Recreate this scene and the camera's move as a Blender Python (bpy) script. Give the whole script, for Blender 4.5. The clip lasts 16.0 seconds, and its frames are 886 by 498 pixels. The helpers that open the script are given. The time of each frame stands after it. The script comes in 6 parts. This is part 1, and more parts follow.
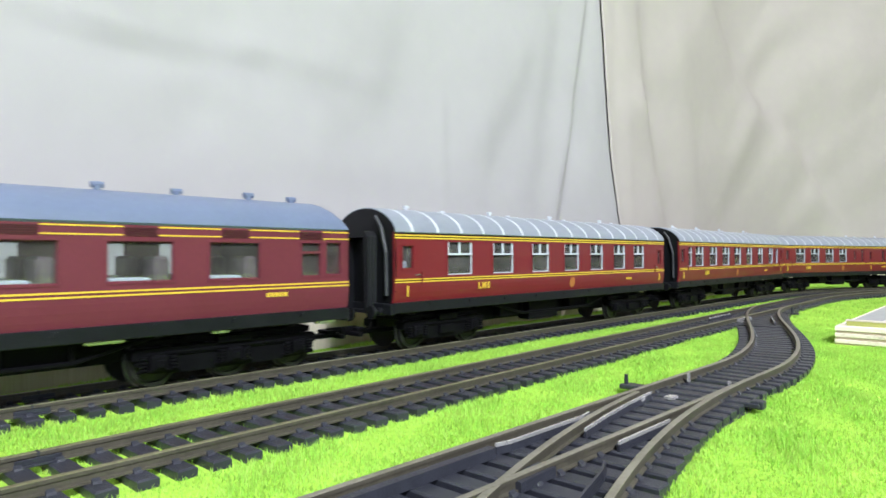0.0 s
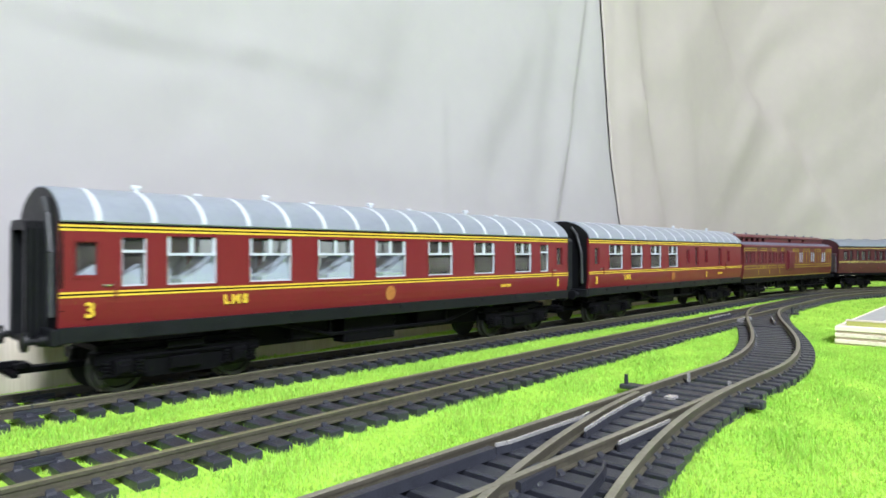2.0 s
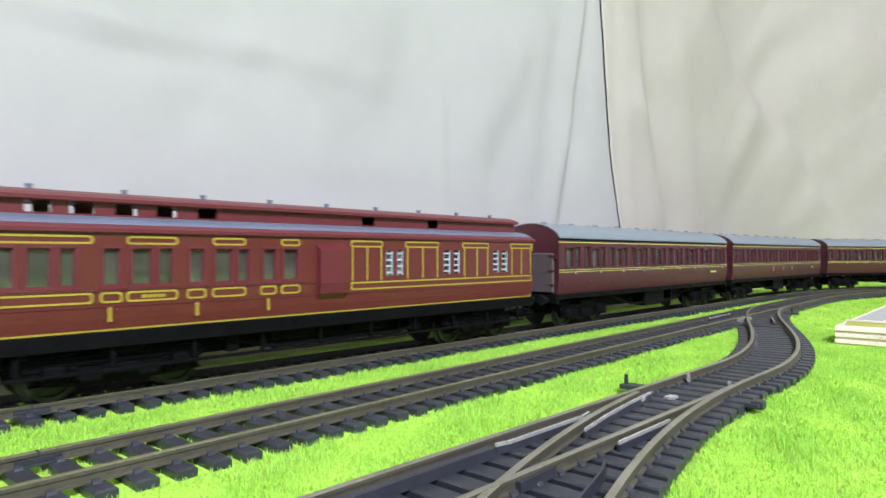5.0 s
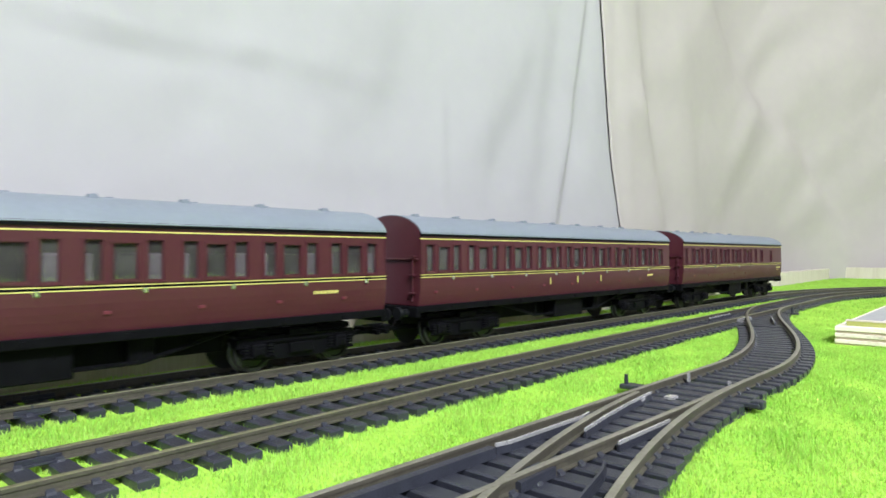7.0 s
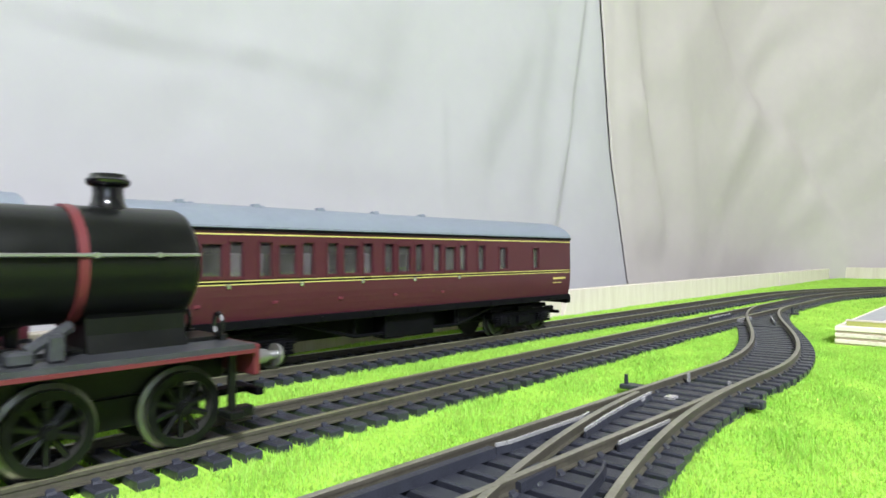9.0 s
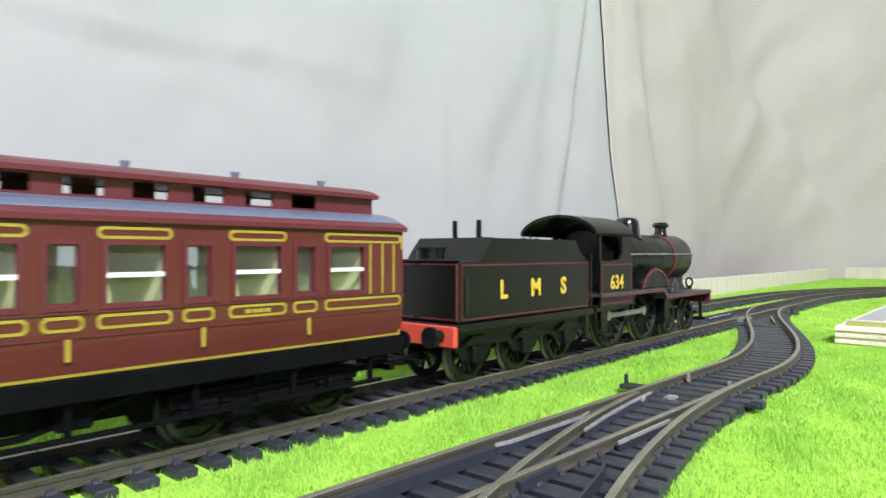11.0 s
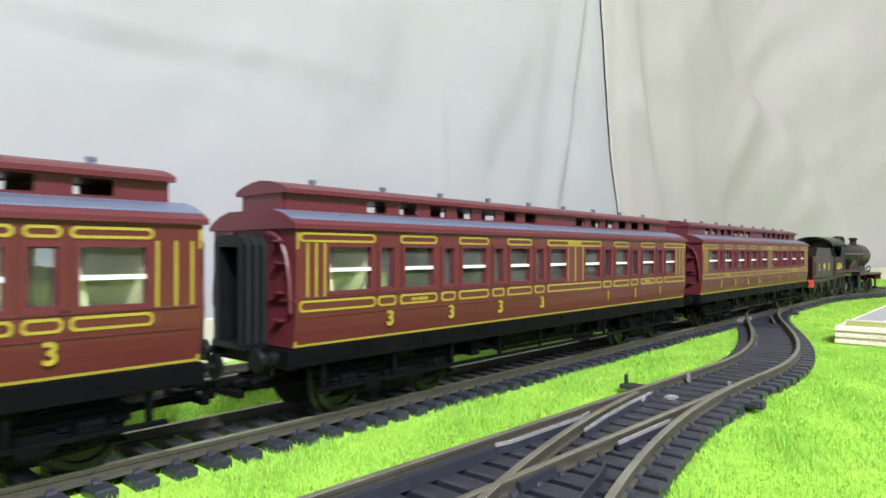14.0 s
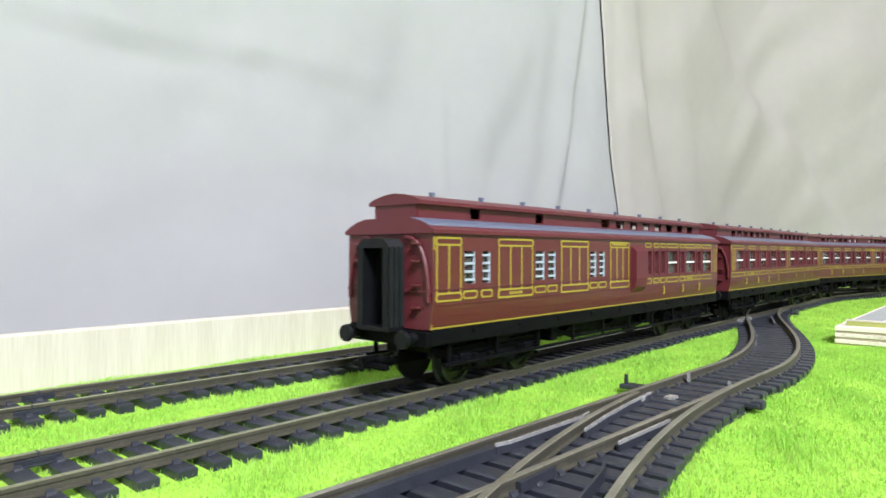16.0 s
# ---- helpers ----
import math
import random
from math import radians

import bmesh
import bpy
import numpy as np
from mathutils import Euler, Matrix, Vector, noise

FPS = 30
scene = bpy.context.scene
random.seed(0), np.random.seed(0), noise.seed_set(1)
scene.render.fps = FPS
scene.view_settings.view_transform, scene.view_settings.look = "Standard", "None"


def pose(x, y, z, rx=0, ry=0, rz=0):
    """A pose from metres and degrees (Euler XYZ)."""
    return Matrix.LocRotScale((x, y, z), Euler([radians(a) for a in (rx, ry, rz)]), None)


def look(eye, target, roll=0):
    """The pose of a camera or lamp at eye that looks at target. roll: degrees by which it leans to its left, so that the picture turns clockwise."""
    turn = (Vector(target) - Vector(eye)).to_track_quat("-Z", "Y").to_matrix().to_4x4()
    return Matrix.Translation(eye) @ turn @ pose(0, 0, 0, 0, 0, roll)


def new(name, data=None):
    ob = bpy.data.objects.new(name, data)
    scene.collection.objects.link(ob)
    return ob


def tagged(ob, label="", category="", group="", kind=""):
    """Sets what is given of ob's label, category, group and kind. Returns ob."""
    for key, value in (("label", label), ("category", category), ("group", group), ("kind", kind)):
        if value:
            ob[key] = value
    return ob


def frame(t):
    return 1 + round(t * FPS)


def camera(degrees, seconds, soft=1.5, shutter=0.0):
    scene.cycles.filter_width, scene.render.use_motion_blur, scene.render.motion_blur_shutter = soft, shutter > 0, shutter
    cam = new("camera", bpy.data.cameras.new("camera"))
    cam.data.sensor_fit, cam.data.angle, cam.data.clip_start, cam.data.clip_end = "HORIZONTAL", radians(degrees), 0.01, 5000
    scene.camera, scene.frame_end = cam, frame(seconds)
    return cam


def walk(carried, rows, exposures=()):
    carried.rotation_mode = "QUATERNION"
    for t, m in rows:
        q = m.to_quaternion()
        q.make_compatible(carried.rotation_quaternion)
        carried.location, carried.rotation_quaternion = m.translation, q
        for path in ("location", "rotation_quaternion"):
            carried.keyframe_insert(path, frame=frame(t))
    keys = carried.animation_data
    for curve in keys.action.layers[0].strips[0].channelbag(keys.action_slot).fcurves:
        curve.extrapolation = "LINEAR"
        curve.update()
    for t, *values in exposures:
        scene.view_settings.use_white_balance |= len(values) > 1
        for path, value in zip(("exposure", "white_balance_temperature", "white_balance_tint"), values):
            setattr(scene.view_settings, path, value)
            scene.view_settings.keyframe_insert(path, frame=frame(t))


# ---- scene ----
from math import sin, cos, pi, sqrt, atan2

MM = 0.001
RAIL = 8.0          # rail head above the baseboard, mm

# ---- camera: stands on the baseboard, inside the loop ----
AX, UP = radians(41.627), radians(0.341)
EYE = Vector((0.0, 0.0, 46.1 * MM))
AIM = EYE + Vector((cos(AX) * cos(UP), sin(AX) * cos(UP), sin(UP)))
cam = camera(69.24, 16.0, soft=1.6, shutter=0.22)
walk(cam, [(0.0, look(EYE, AIM, 0.08)), (16.0, look(EYE, AIM, 0.08))],
     exposures=[(0.0, 0.0, 5900, 12), (16.0, 0.0, 5900, 12)])

# ---- light: one window behind the camera, one ceiling lamp ----
world = bpy.data.worlds.new("sky")
scene.world = world
world.use_nodes = True
wn = world.node_tree
sky = wn.nodes.new("ShaderNodeTexSky")
sky.sky_type = "NISHITA"
sky.sun_disc = False
sky.sun_elevation, sky.sun_rotation = radians(40), radians(150)
wn.links.new(sky.outputs[0], wn.nodes["Background"].inputs[0])
wn.nodes["Background"].inputs[1].default_value = 0.12


def area(name, size, size_y, watts, colour, m):
    la = bpy.data.lights.new(name, "AREA")
    la.shape, la.size, la.size_y, la.energy, la.color = "RECTANGLE", size, size_y, watts, colour
    ob = new(name, la)
    ob.matrix_world = m
    return ob


area("window_light", 1.7, 1.1, 15, (0.90, 0.95, 1.0), look((-1.35, -2.42, 0.95), (0.2, 0.2, 0.1)))
area("ceiling_lamp_light", 0.5, 0.5, 150, (1.0, 0.985, 0.965), look((-0.55, -1.15, 1.52), (0.22, 0.05, 0.0)))


# ---- materials ----
def mat(name, base, rough=0.6, metal=0.0, var=0.12, scale=200.0, fine=None, bump=0.0, bump_scale=None,
        spread=None, stretch=(1, 1, 1), coat=0.0, per_object=0.0, spec=0.5):
    """Procedural paint, plastic, cloth or wood: colour varied at two scales, fine relief."""
    m = bpy.data.materials.new(name)
    m.use_nodes = True
    nt = m.node_tree
    b = nt.nodes["Principled BSDF"]
    b.inputs["Roughness"].default_value = rough
    b.inputs["Metallic"].default_value = metal
    b.inputs["Coat Weight"].default_value = coat
    b.inputs["Specular IOR Level"].default_value = spec
    tc = nt.nodes.new("ShaderNodeTexCoord")
    mp = nt.nodes.new("ShaderNodeMapping")
    mp.inputs["Scale"].default_value = stretch
    nt.links.new(tc.outputs["Object"], mp.inputs[0])
    n1 = nt.nodes.new("ShaderNodeTexNoise")
    n1.inputs["Scale"].default_value = scale
    n1.inputs["Detail"].default_value = 4
    n2 = nt.nodes.new("ShaderNodeTexNoise")
    n2.inputs["Scale"].default_value = fine or scale * 9
    n2.inputs["Detail"].default_value = 3
    for n in (n1, n2):
        nt.links.new(mp.outputs[0], n.inputs["Vector"])
    mix = nt.nodes.new("ShaderNodeMath")
    mix.operation = "MULTIPLY_ADD"
    mix.inputs[1].default_value = 0.45
    nt.links.new(n2.outputs["Fac"], mix.inputs[0])
    half = nt.nodes.new("ShaderNodeMath")
    half.operation = "MULTIPLY"
    half.inputs[1].default_value = 0.55
    nt.links.new(n1.outputs["Fac"], half.inputs[0])
    nt.links.new(half.outputs[0], mix.inputs[2])
    last = mix.outputs[0]
    if per_object:
        oi = nt.nodes.new("ShaderNodeObjectInfo")
        pa = nt.nodes.new("ShaderNodeMath")
        pa.operation = "MULTIPLY_ADD"
        pa.inputs[1].default_value = per_object
        nt.links.new(oi.outputs["Random"], pa.inputs[0])
        nt.links.new(last, pa.inputs[2])
        last = pa.outputs[0]
    ramp = nt.nodes.new("ShaderNodeValToRGB")
    ramp.color_ramp.elements[0].position = 0.3
    ramp.color_ramp.elements[1].position = 0.72
    lo = [c * (1 - var) for c in base]
    hi = spread or [min(1, c * (1 + var)) for c in base]
    ramp.color_ramp.elements[0].color = (*lo, 1)
    ramp.color_ramp.elements[1].color = (*hi, 1)
    nt.links.new(last, ramp.inputs[0])
    nt.links.new(ramp.outputs[0], b.inputs["Base Color"])
    rr = nt.nodes.new("ShaderNodeMapRange")
    rr.inputs["To Min"].default_value = max(0.02, rough - 0.08)
    rr.inputs["To Max"].default_value = min(1, rough + 0.08)
    nt.links.new(n1.outputs["Fac"], rr.inputs[0])
    nt.links.new(rr.outputs[0], b.inputs["Roughness"])
    if bump:
        bp = nt.nodes.new("ShaderNodeBump")
        bp.inputs["Strength"].default_value = bump
        bp.inputs["Distance"].default_value = 0.0004
        n3 = nt.nodes.new("ShaderNodeTexNoise")
        n3.inputs["Scale"].default_value = bump_scale or scale * 9
        n3.inputs["Detail"].default_value = 3
        nt.links.new(mp.outputs[0], n3.inputs["Vector"])
        nt.links.new(n3.outputs["Fac"], bp.inputs["Height"])
        nt.links.new(bp.outputs[0], b.inputs["Normal"])
    return m


def clear(name, tint=(1, 1, 1), rough=0.02, veil=0.0):
    m = bpy.data.materials.new(name)
    m.use_nodes = True
    nt = m.node_tree
    out = nt.nodes["Material Output"]
    tr = nt.nodes.new("ShaderNodeBsdfTransparent")
    tr.inputs[0].default_value = (*tint, 1)
    gl = nt.nodes.new("ShaderNodeBsdfGlossy")
    gl.inputs["Roughness"].default_value = rough
    fr = nt.nodes.new("ShaderNodeFresnel")
    fr.inputs[0].default_value = 1.45
    mx = nt.nodes.new("ShaderNodeMixShader")
    nt.links.new(fr.outputs[0], mx.inputs[0])
    nt.links.new(tr.outputs[0], mx.inputs[1])
    nt.links.new(gl.outputs[0], mx.inputs[2])
    # pale diffuse veil imitates the room's reflection hazing the pane
    df = nt.nodes.new("ShaderNodeBsdfDiffuse")
    df.inputs[0].default_value = (0.62, 0.60, 0.53, 1)
    co = nt.nodes.new("ShaderNodeTexCoord")
    no = nt.nodes.new("ShaderNodeTexNoise")
    no.inputs["Scale"].default_value = 160
    nt.links.new(co.outputs["Object"], no.inputs["Vector"])
    ma = nt.nodes.new("ShaderNodeMath")
    ma.operation = "MULTIPLY"
    ma.inputs[1].default_value = veil * 2
    nt.links.new(no.outputs[0], ma.inputs[0])
    m2 = nt.nodes.new("ShaderNodeMixShader")
    nt.links.new(ma.outputs[0], m2.inputs[0])
    nt.links.new(mx.outputs[0], m2.inputs[1])
    nt.links.new(df.outputs[0], m2.inputs[2])
    nt.links.new(m2.outputs[0], out.inputs[0])
    return m


M_GRASS = mat("grass_mat", (0.30, 0.60, 0.05), 0.9, var=0.25, scale=60, fine=900, bump=0.8, bump_scale=1600,
              spread=(0.50, 0.76, 0.10), spec=0.1)
M_BLADE = mat("grass_fibre", (0.365, 0.69, 0.095), 0.8, var=0.14, scale=70, fine=1400, spread=(0.58, 0.81, 0.18), spec=0.15)
nt = M_BLADE.node_tree
tl = nt.nodes.new("ShaderNodeBsdfTranslucent")
mx = nt.nodes.new("ShaderNodeMixShader")
mx.inputs[0].default_value = 0.38
ramp = [n for n in nt.nodes if n.type == "VALTORGB"][0]
isl = nt.nodes.new("ShaderNodeNewGeometry")
vary = nt.nodes.new("ShaderNodeHueSaturation")
for socket, low, high in (("Value", 0.72, 1.22), ("Hue", 0.485, 0.508)):
    span = nt.nodes.new("ShaderNodeMapRange")
    span.inputs["To Min"].default_value, span.inputs["To Max"].default_value = low, high
    nt.links.new(isl.outputs["Random Per Island"], span.inputs[0])
    nt.links.new(span.outputs[0], vary.inputs[socket])
nt.links.new(ramp.outputs[0], vary.inputs["Color"])
nt.links.new(vary.outputs[0], nt.nodes["Principled BSDF"].inputs["Base Color"])
nt.links.new(vary.outputs[0], tl.inputs[0])
nt.links.new(nt.nodes["Principled BSDF"].outputs[0], mx.inputs[1])
nt.links.new(tl.outputs[0], mx.inputs[2])
nt.links.new(mx.outputs[0], nt.nodes["Material Output"].inputs[0])
# same cotton as M_CLOTH, with the warm light on the right sheet tinted in
M_CLOTH_WARM = mat("warm_lit_cotton_sheet", (0.455, 0.420, 0.393), 0.95, var=0.03, scale=9, fine=60, bump=0.25, bump_scale=2200, spec=0.1)
M_CLOTH = mat("cotton_sheet", (0.428, 0.418, 0.424), 0.95, var=0.03, scale=9, fine=60, bump=0.25, bump_scale=2200, spec=0.1)
M_PINE = mat("pale_plywood", (0.60, 0.53, 0.43), 0.75, var=0.10, scale=14, fine=160, stretch=(9, 9, 0.5), bump=0.2,
             bump_scale=400, spread=(0.70, 0.645, 0.56), spec=0.2)
M_PLYEDGE = mat("plywood_veneer", (0.70, 0.58, 0.46), 0.8, var=0.2, scale=120, fine=900, spread=(0.85, 0.76, 0.66), per_object=0.3, spec=0.2)
M_PLYDARK = mat("plywood_glue_line", (0.46, 0.36, 0.28), 0.85, var=0.2, scale=150, fine=900, spec=0.2)
M_SLEEPER = mat("black_sleeper_plastic", (0.026, 0.028, 0.038), 0.36, var=0.3, scale=260, fine=2400, bump=0.35, bump_scale=3500, per_object=0.15)
M_RAIL = mat("tarnished_nickel_rail", (0.25, 0.235, 0.175), 0.34, metal=0.5, var=0.25, scale=60, fine=900, spread=(0.36, 0.345, 0.28), bump=0.1)
M_OLIVE_RAIL = mat("olive_rail_head", (0.23, 0.228, 0.12), 0.34, metal=0.45, var=0.25, scale=60, fine=900, spread=(0.34, 0.335, 0.21), bump=0.1)
# rail sides: the shade below the head is put into this darker tone
M_WEB = mat("shaded_rail_web", (0.075, 0.068, 0.05), 0.6, metal=0.2, var=0.3, scale=80, fine=900, bump=0.15)
M_BRIGHT = mat("bright_rail_steel", (0.78, 0.77, 0.76), 0.26, metal=0.7, var=0.1, scale=90)
M_WALL = mat("wall_paint", (0.40, 0.38, 0.36), 0.9, var=0.03, scale=3)
M_FLOOR = mat("grey_carpet", (0.25, 0.24, 0.23), 0.95, var=0.15, scale=8)
M_ROAD = mat("grey_road_card", (0.36, 0.36, 0.36), 0.9, var=0.12, scale=120, fine=1400, bump=0.4)
M_OLIVE = mat("olive_trim_strip", (0.36, 0.38, 0.10), 0.7, var=0.15, scale=140)
M_WHITE = mat("white_paint", (0.78, 0.78, 0.77), 0.5, var=0.04, scale=200)


# ---- mesh helpers ----
def mesh_ob(name, verts, faces, material, parent=None, smooth=False, label="", mats=None, fmat=None):
    me = bpy.data.meshes.new(name)
    me.from_pydata([tuple(v) for v in verts], [], [tuple(f) for f in faces])
    for mm in (mats or [material]):
        me.materials.append(mm)
    if fmat is not None:
        me.polygons.foreach_set("material_index", fmat)
    if smooth:
        me.polygons.foreach_set("use_smooth", [True] * len(me.polygons))
    me.update()
    ob = new(name, me)
    if parent is not None:
        ob.parent = parent
    if label:
        tagged(ob, label)
    return ob


def part(name, bm, material, parent=None, label="", smooth=None):
    me = bpy.data.meshes.new(name)
    bmesh.ops.recalc_face_normals(bm, faces=bm.faces)
    bm.to_mesh(me)
    bm.free()
    me.materials.append(material)
    if smooth is not None:
        me.shade_smooth()
        me.set_sharp_from_angle(angle=radians(smooth))
    ob = new(name, me)
    if parent is not None:
        ob.parent = parent
    if label:
        tagged(ob, label)
    return ob


def box(bm, x0, x1, y0, y1, z0, z1, bevel=0.0):
    """A box in millimetres, with bevelled edges."""
    r = bmesh.ops.create_cube(bm, size=1)
    for v in r["verts"]:
        v.co = Vector(((x0 + x1) / 2 + v.co.x * (x1 - x0), (y0 + y1) / 2 + v.co.y * (y1 - y0),
                       (z0 + z1) / 2 + v.co.z * (z1 - z0))) * MM
    if bevel:
        es = list({e for v in r["verts"] for e in v.link_edges})
        bmesh.ops.bevel(bm, geom=es, offset=bevel * MM, segments=1, affect="EDGES", profile=0.5)
    return r


def tube(bm, a, b, r, n=10, r2=None):
    """A capped cylinder or cone from a to b, millimetres."""
    a, b = Vector(a) * MM, Vector(b) * MM
    q = (b - a).to_track_quat("Z", "Y").to_matrix().to_4x4()
    bmesh.ops.create_cone(bm, cap_ends=True, segments=n, radius1=r * MM, radius2=(r if r2 is None else r2) * MM,
                          depth=(b - a).length, matrix=Matrix.Translation((a + b) / 2) @ q)


def lathe(bm, prof, axis, n=24):
    """Turned form: prof of (radius, height) mm; axis: a matrix whose z is the axis."""
    rings = []
    for r, h in prof:
        rings.append([bm.verts.new(axis @ Vector((r * cos(2 * pi * k / n) * MM, r * sin(2 * pi * k / n) * MM, h * MM)))
                      for k in range(n)])
    for p, q in zip(rings, rings[1:]):
        for k in range(n):
            bm.faces.new((p[k], p[(k + 1) % n], q[(k + 1) % n], q[k]))
    bm.faces.new(rings[0][::-1])
    bm.faces.new(rings[-1])


PROF = [(-1.15, 5.5), (1.15, 5.5), (1.15, 5.8), (0.5, 6.0), (0.5, 7.1), (0.75, 7.2), (0.75, 7.9), (0.6, 8.0),
        (-0.6, 8.0), (-0.75, 7.9), (-0.75, 7.2), (-0.5, 7.1), (-0.5, 6.0), (-1.15, 5.8)]


def sweep(name, prof, line, material, parent, label="", closed=False):
    """A closed profile (across, up) in mm along a plan line of (x, y, heading)."""
    verts, faces, n = [], [], len(prof)
    for x, y, h in line:
        for a, z in prof:
            verts.append(((x - sin(h) * a) * MM, (y + cos(h) * a) * MM, z * MM))
    for i in range(len(line) - 1):
        for k in range(n):
            j = (k + 1) % n
            faces.append((i * n + k, i * n + j, (i + 1) * n + j, (i + 1) * n + k))
    m = (len(line) - 1) * n
    if closed:
        for k in range(n):
            j = (k + 1) % n
            faces.append((m + k, m + j, j, k))
    else:
        faces.append(tuple(range(n))[::-1])
        faces.append(tuple(m + k for k in range(n)))
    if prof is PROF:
        # head faces keep the rail metal, all others get the painted shade
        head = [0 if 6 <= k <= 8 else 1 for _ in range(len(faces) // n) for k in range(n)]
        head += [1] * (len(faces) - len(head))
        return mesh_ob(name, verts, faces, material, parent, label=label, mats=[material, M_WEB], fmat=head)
    return mesh_ob(name, verts, faces, material, parent, label=label)


# ---- the tracks in plan (mm) ----
class Loop:
    """A belt round two half circles: straight along the back, s = 0 at x = 0 there, s grows to +x."""

    def __init__(self, c1, r1, c2, r2):
        self.c1, self.r1, self.c2, self.r2 = c1, r1, c2, r2
        d = c1[0] - c2[0]
        self.a = math.asin((r2 - r1) / d)
        self.straight = d * cos(self.a)
        n = (sin(self.a), cos(self.a))
        self.p0 = (c2[0] + r2 * n[0], c2[1] + r2 * n[1])
        self.s0 = -self.p0[0] / cos(self.a)
        self.arc1, self.arc2 = r1 * (pi - 2 * self.a), r2 * (pi + 2 * self.a)
        self.length = 2 * self.straight + self.arc1 + self.arc2

    def at(self, s):
        s = (s + self.s0) % self.length
        a = self.a
        if s < self.straight:
            return self.p0[0] + s * cos(a), self.p0[1] - s * sin(a), -a
        s -= self.straight
        if s < self.arc1:
            t = pi / 2 - a - s / self.r1
            return self.c1[0] + self.r1 * cos(t), self.c1[1] + self.r1 * sin(t), t - pi / 2
        s -= self.arc1
        if s < self.straight:
            x0, y0 = self.c1[0] + self.r1 * sin(a), self.c1[1] - self.r1 * cos(a)
            return x0 - s * cos(a), y0 - s * sin(a), pi + a
        s -= self.straight
        t = -pi / 2 + a - s / self.r2
        return self.c2[0] + self.r2 * cos(t), self.c2[1] + self.r2 * sin(t), t - pi / 2


OUTER = Loop((610, -389), 565, (-600, -389), 600)
INNER = Loop((610, -389), 520.15, (-600, -389), 520.15)
SIDING_Y = 71.3


def smooth01(u):
    u = min(1.0, max(0.0, u))
    return u * u * (3 - 2 * u)


def straight_road(x):
    """Centre line of the siding's straight road, slightly askew to the inner loop."""
    return SIDING_Y - 0.032 * (np.minimum(x, 235) - 140)


def siding(x):
    """The siding leaves the inner loop near x = 520 and straightens below x = 235."""
    def y_at(v):
        return straight_road(v) + (131.15 - straight_road(v)) * smooth01((v - 235) / 285)
    return x, y_at(x), math.atan((y_at(x + 0.5) - y_at(x - 0.5)))


def branch(x):
    """The curved road of the near turnout, bending towards the viewer."""
    d = max(0.0, 205 - x)
    return x, straight_road(x) - d * d / 780.0, math.atan(d / 390.0 - 0.032)


GAUGE = 8.95


def shifted(line, off):
    return [(x - sin(h) * off, y + cos(h) * off, h) for x, y, h in line]


def sleeper_mesh(length, width=4.0, centre=0.0, chairs=(-GAUGE, GAUGE), name="sleeper"):
    bm = bmesh.new()
    w, l0, l1 = width / 2, centre - length / 2, centre + length / 2
    b = 0.35
    rows = [(-w, l0, 2.2), (w, l0, 2.2), (w, l1, 2.2), (-w, l1, 2.2)]
    mid = [(x, y, 5.15) for x, y, z in rows]
    top = [(x - b * (1 if x > 0 else -1), y - b * (1 if y > centre else -1), 5.5) for x, y, z in rows]
    vs = [[bm.verts.new(Vector(c) * MM) for c in ring] for ring in (rows, mid, top)]
    for p, q in zip(vs, vs[1:]):
        for k in range(4):
            bm.faces.new((p[k], p[(k + 1) % 4], q[(k + 1) % 4], q[k]))
    bm.faces.new(vs[2])
    for c in chairs:
        for sgn in (-1, 1):
            y0, y1 = c + sgn * 1.0, c + sgn * 2.1
            lo = [bm.verts.new(Vector((x, y, 5.45)) * MM) for x, y in ((-0.85, y0), (0.85, y0), (0.85, y1), (-0.85, y1))]
            hi = [bm.verts.new(Vector((x * 0.8, y, z)) * MM) for x, y, z in
                  ((-0.85, y0, 6.35), (0.85, y0, 6.35), (0.85, y1 - sgn * 0.4, 5.95), (-0.85, y1 - sgn * 0.4, 5.95))]
            for k in range(4):
                bm.faces.new((lo[k], lo[(k + 1) % 4], hi[(k + 1) % 4], hi[k]))
            bm.faces.new(hi)
    bmesh.ops.recalc_face_normals(bm, faces=bm.faces)
    me = bpy.data.meshes.new(name)
    bm.to_mesh(me)
    bm.free()
    me.materials.append(M_SLEEPER)
    return me


SLEEPER = sleeper_mesh(30)


def lay(track, at, ss, mesh=SLEEPER):
    for s in ss:
        x, y, h = at(s)
        ob = new("sleeper", mesh)
        ob.parent = track
        ob.matrix_basis = Matrix.Translation((x * MM, y * MM, random.uniform(-0.12, 0.05) * MM)) @ \
            Matrix.Rotation(h + random.uniform(-0.012, 0.012), 4, "Z")


def lay_joined(track, at, ss):
    """The sleepers far off, in one mesh."""
    base = [v.co.copy() for v in SLEEPER.vertices]
    fs = [tuple(p.vertices) for p in SLEEPER.polygons]
    verts, faces = [], []
    for s in ss:
        x, y, h = at(s)
        m = Matrix.Translation((x * MM, y * MM, 0)) @ Matrix.Rotation(h, 4, "Z")
        o = len(verts)
        verts += [m @ v for v in base]
        faces += [tuple(i + o for i in f) for f in fs]
    tagged(mesh_ob("sleepers", verts, faces, M_SLEEPER, track, label="black plastic sleepers further round the loop"), kind="stuff")


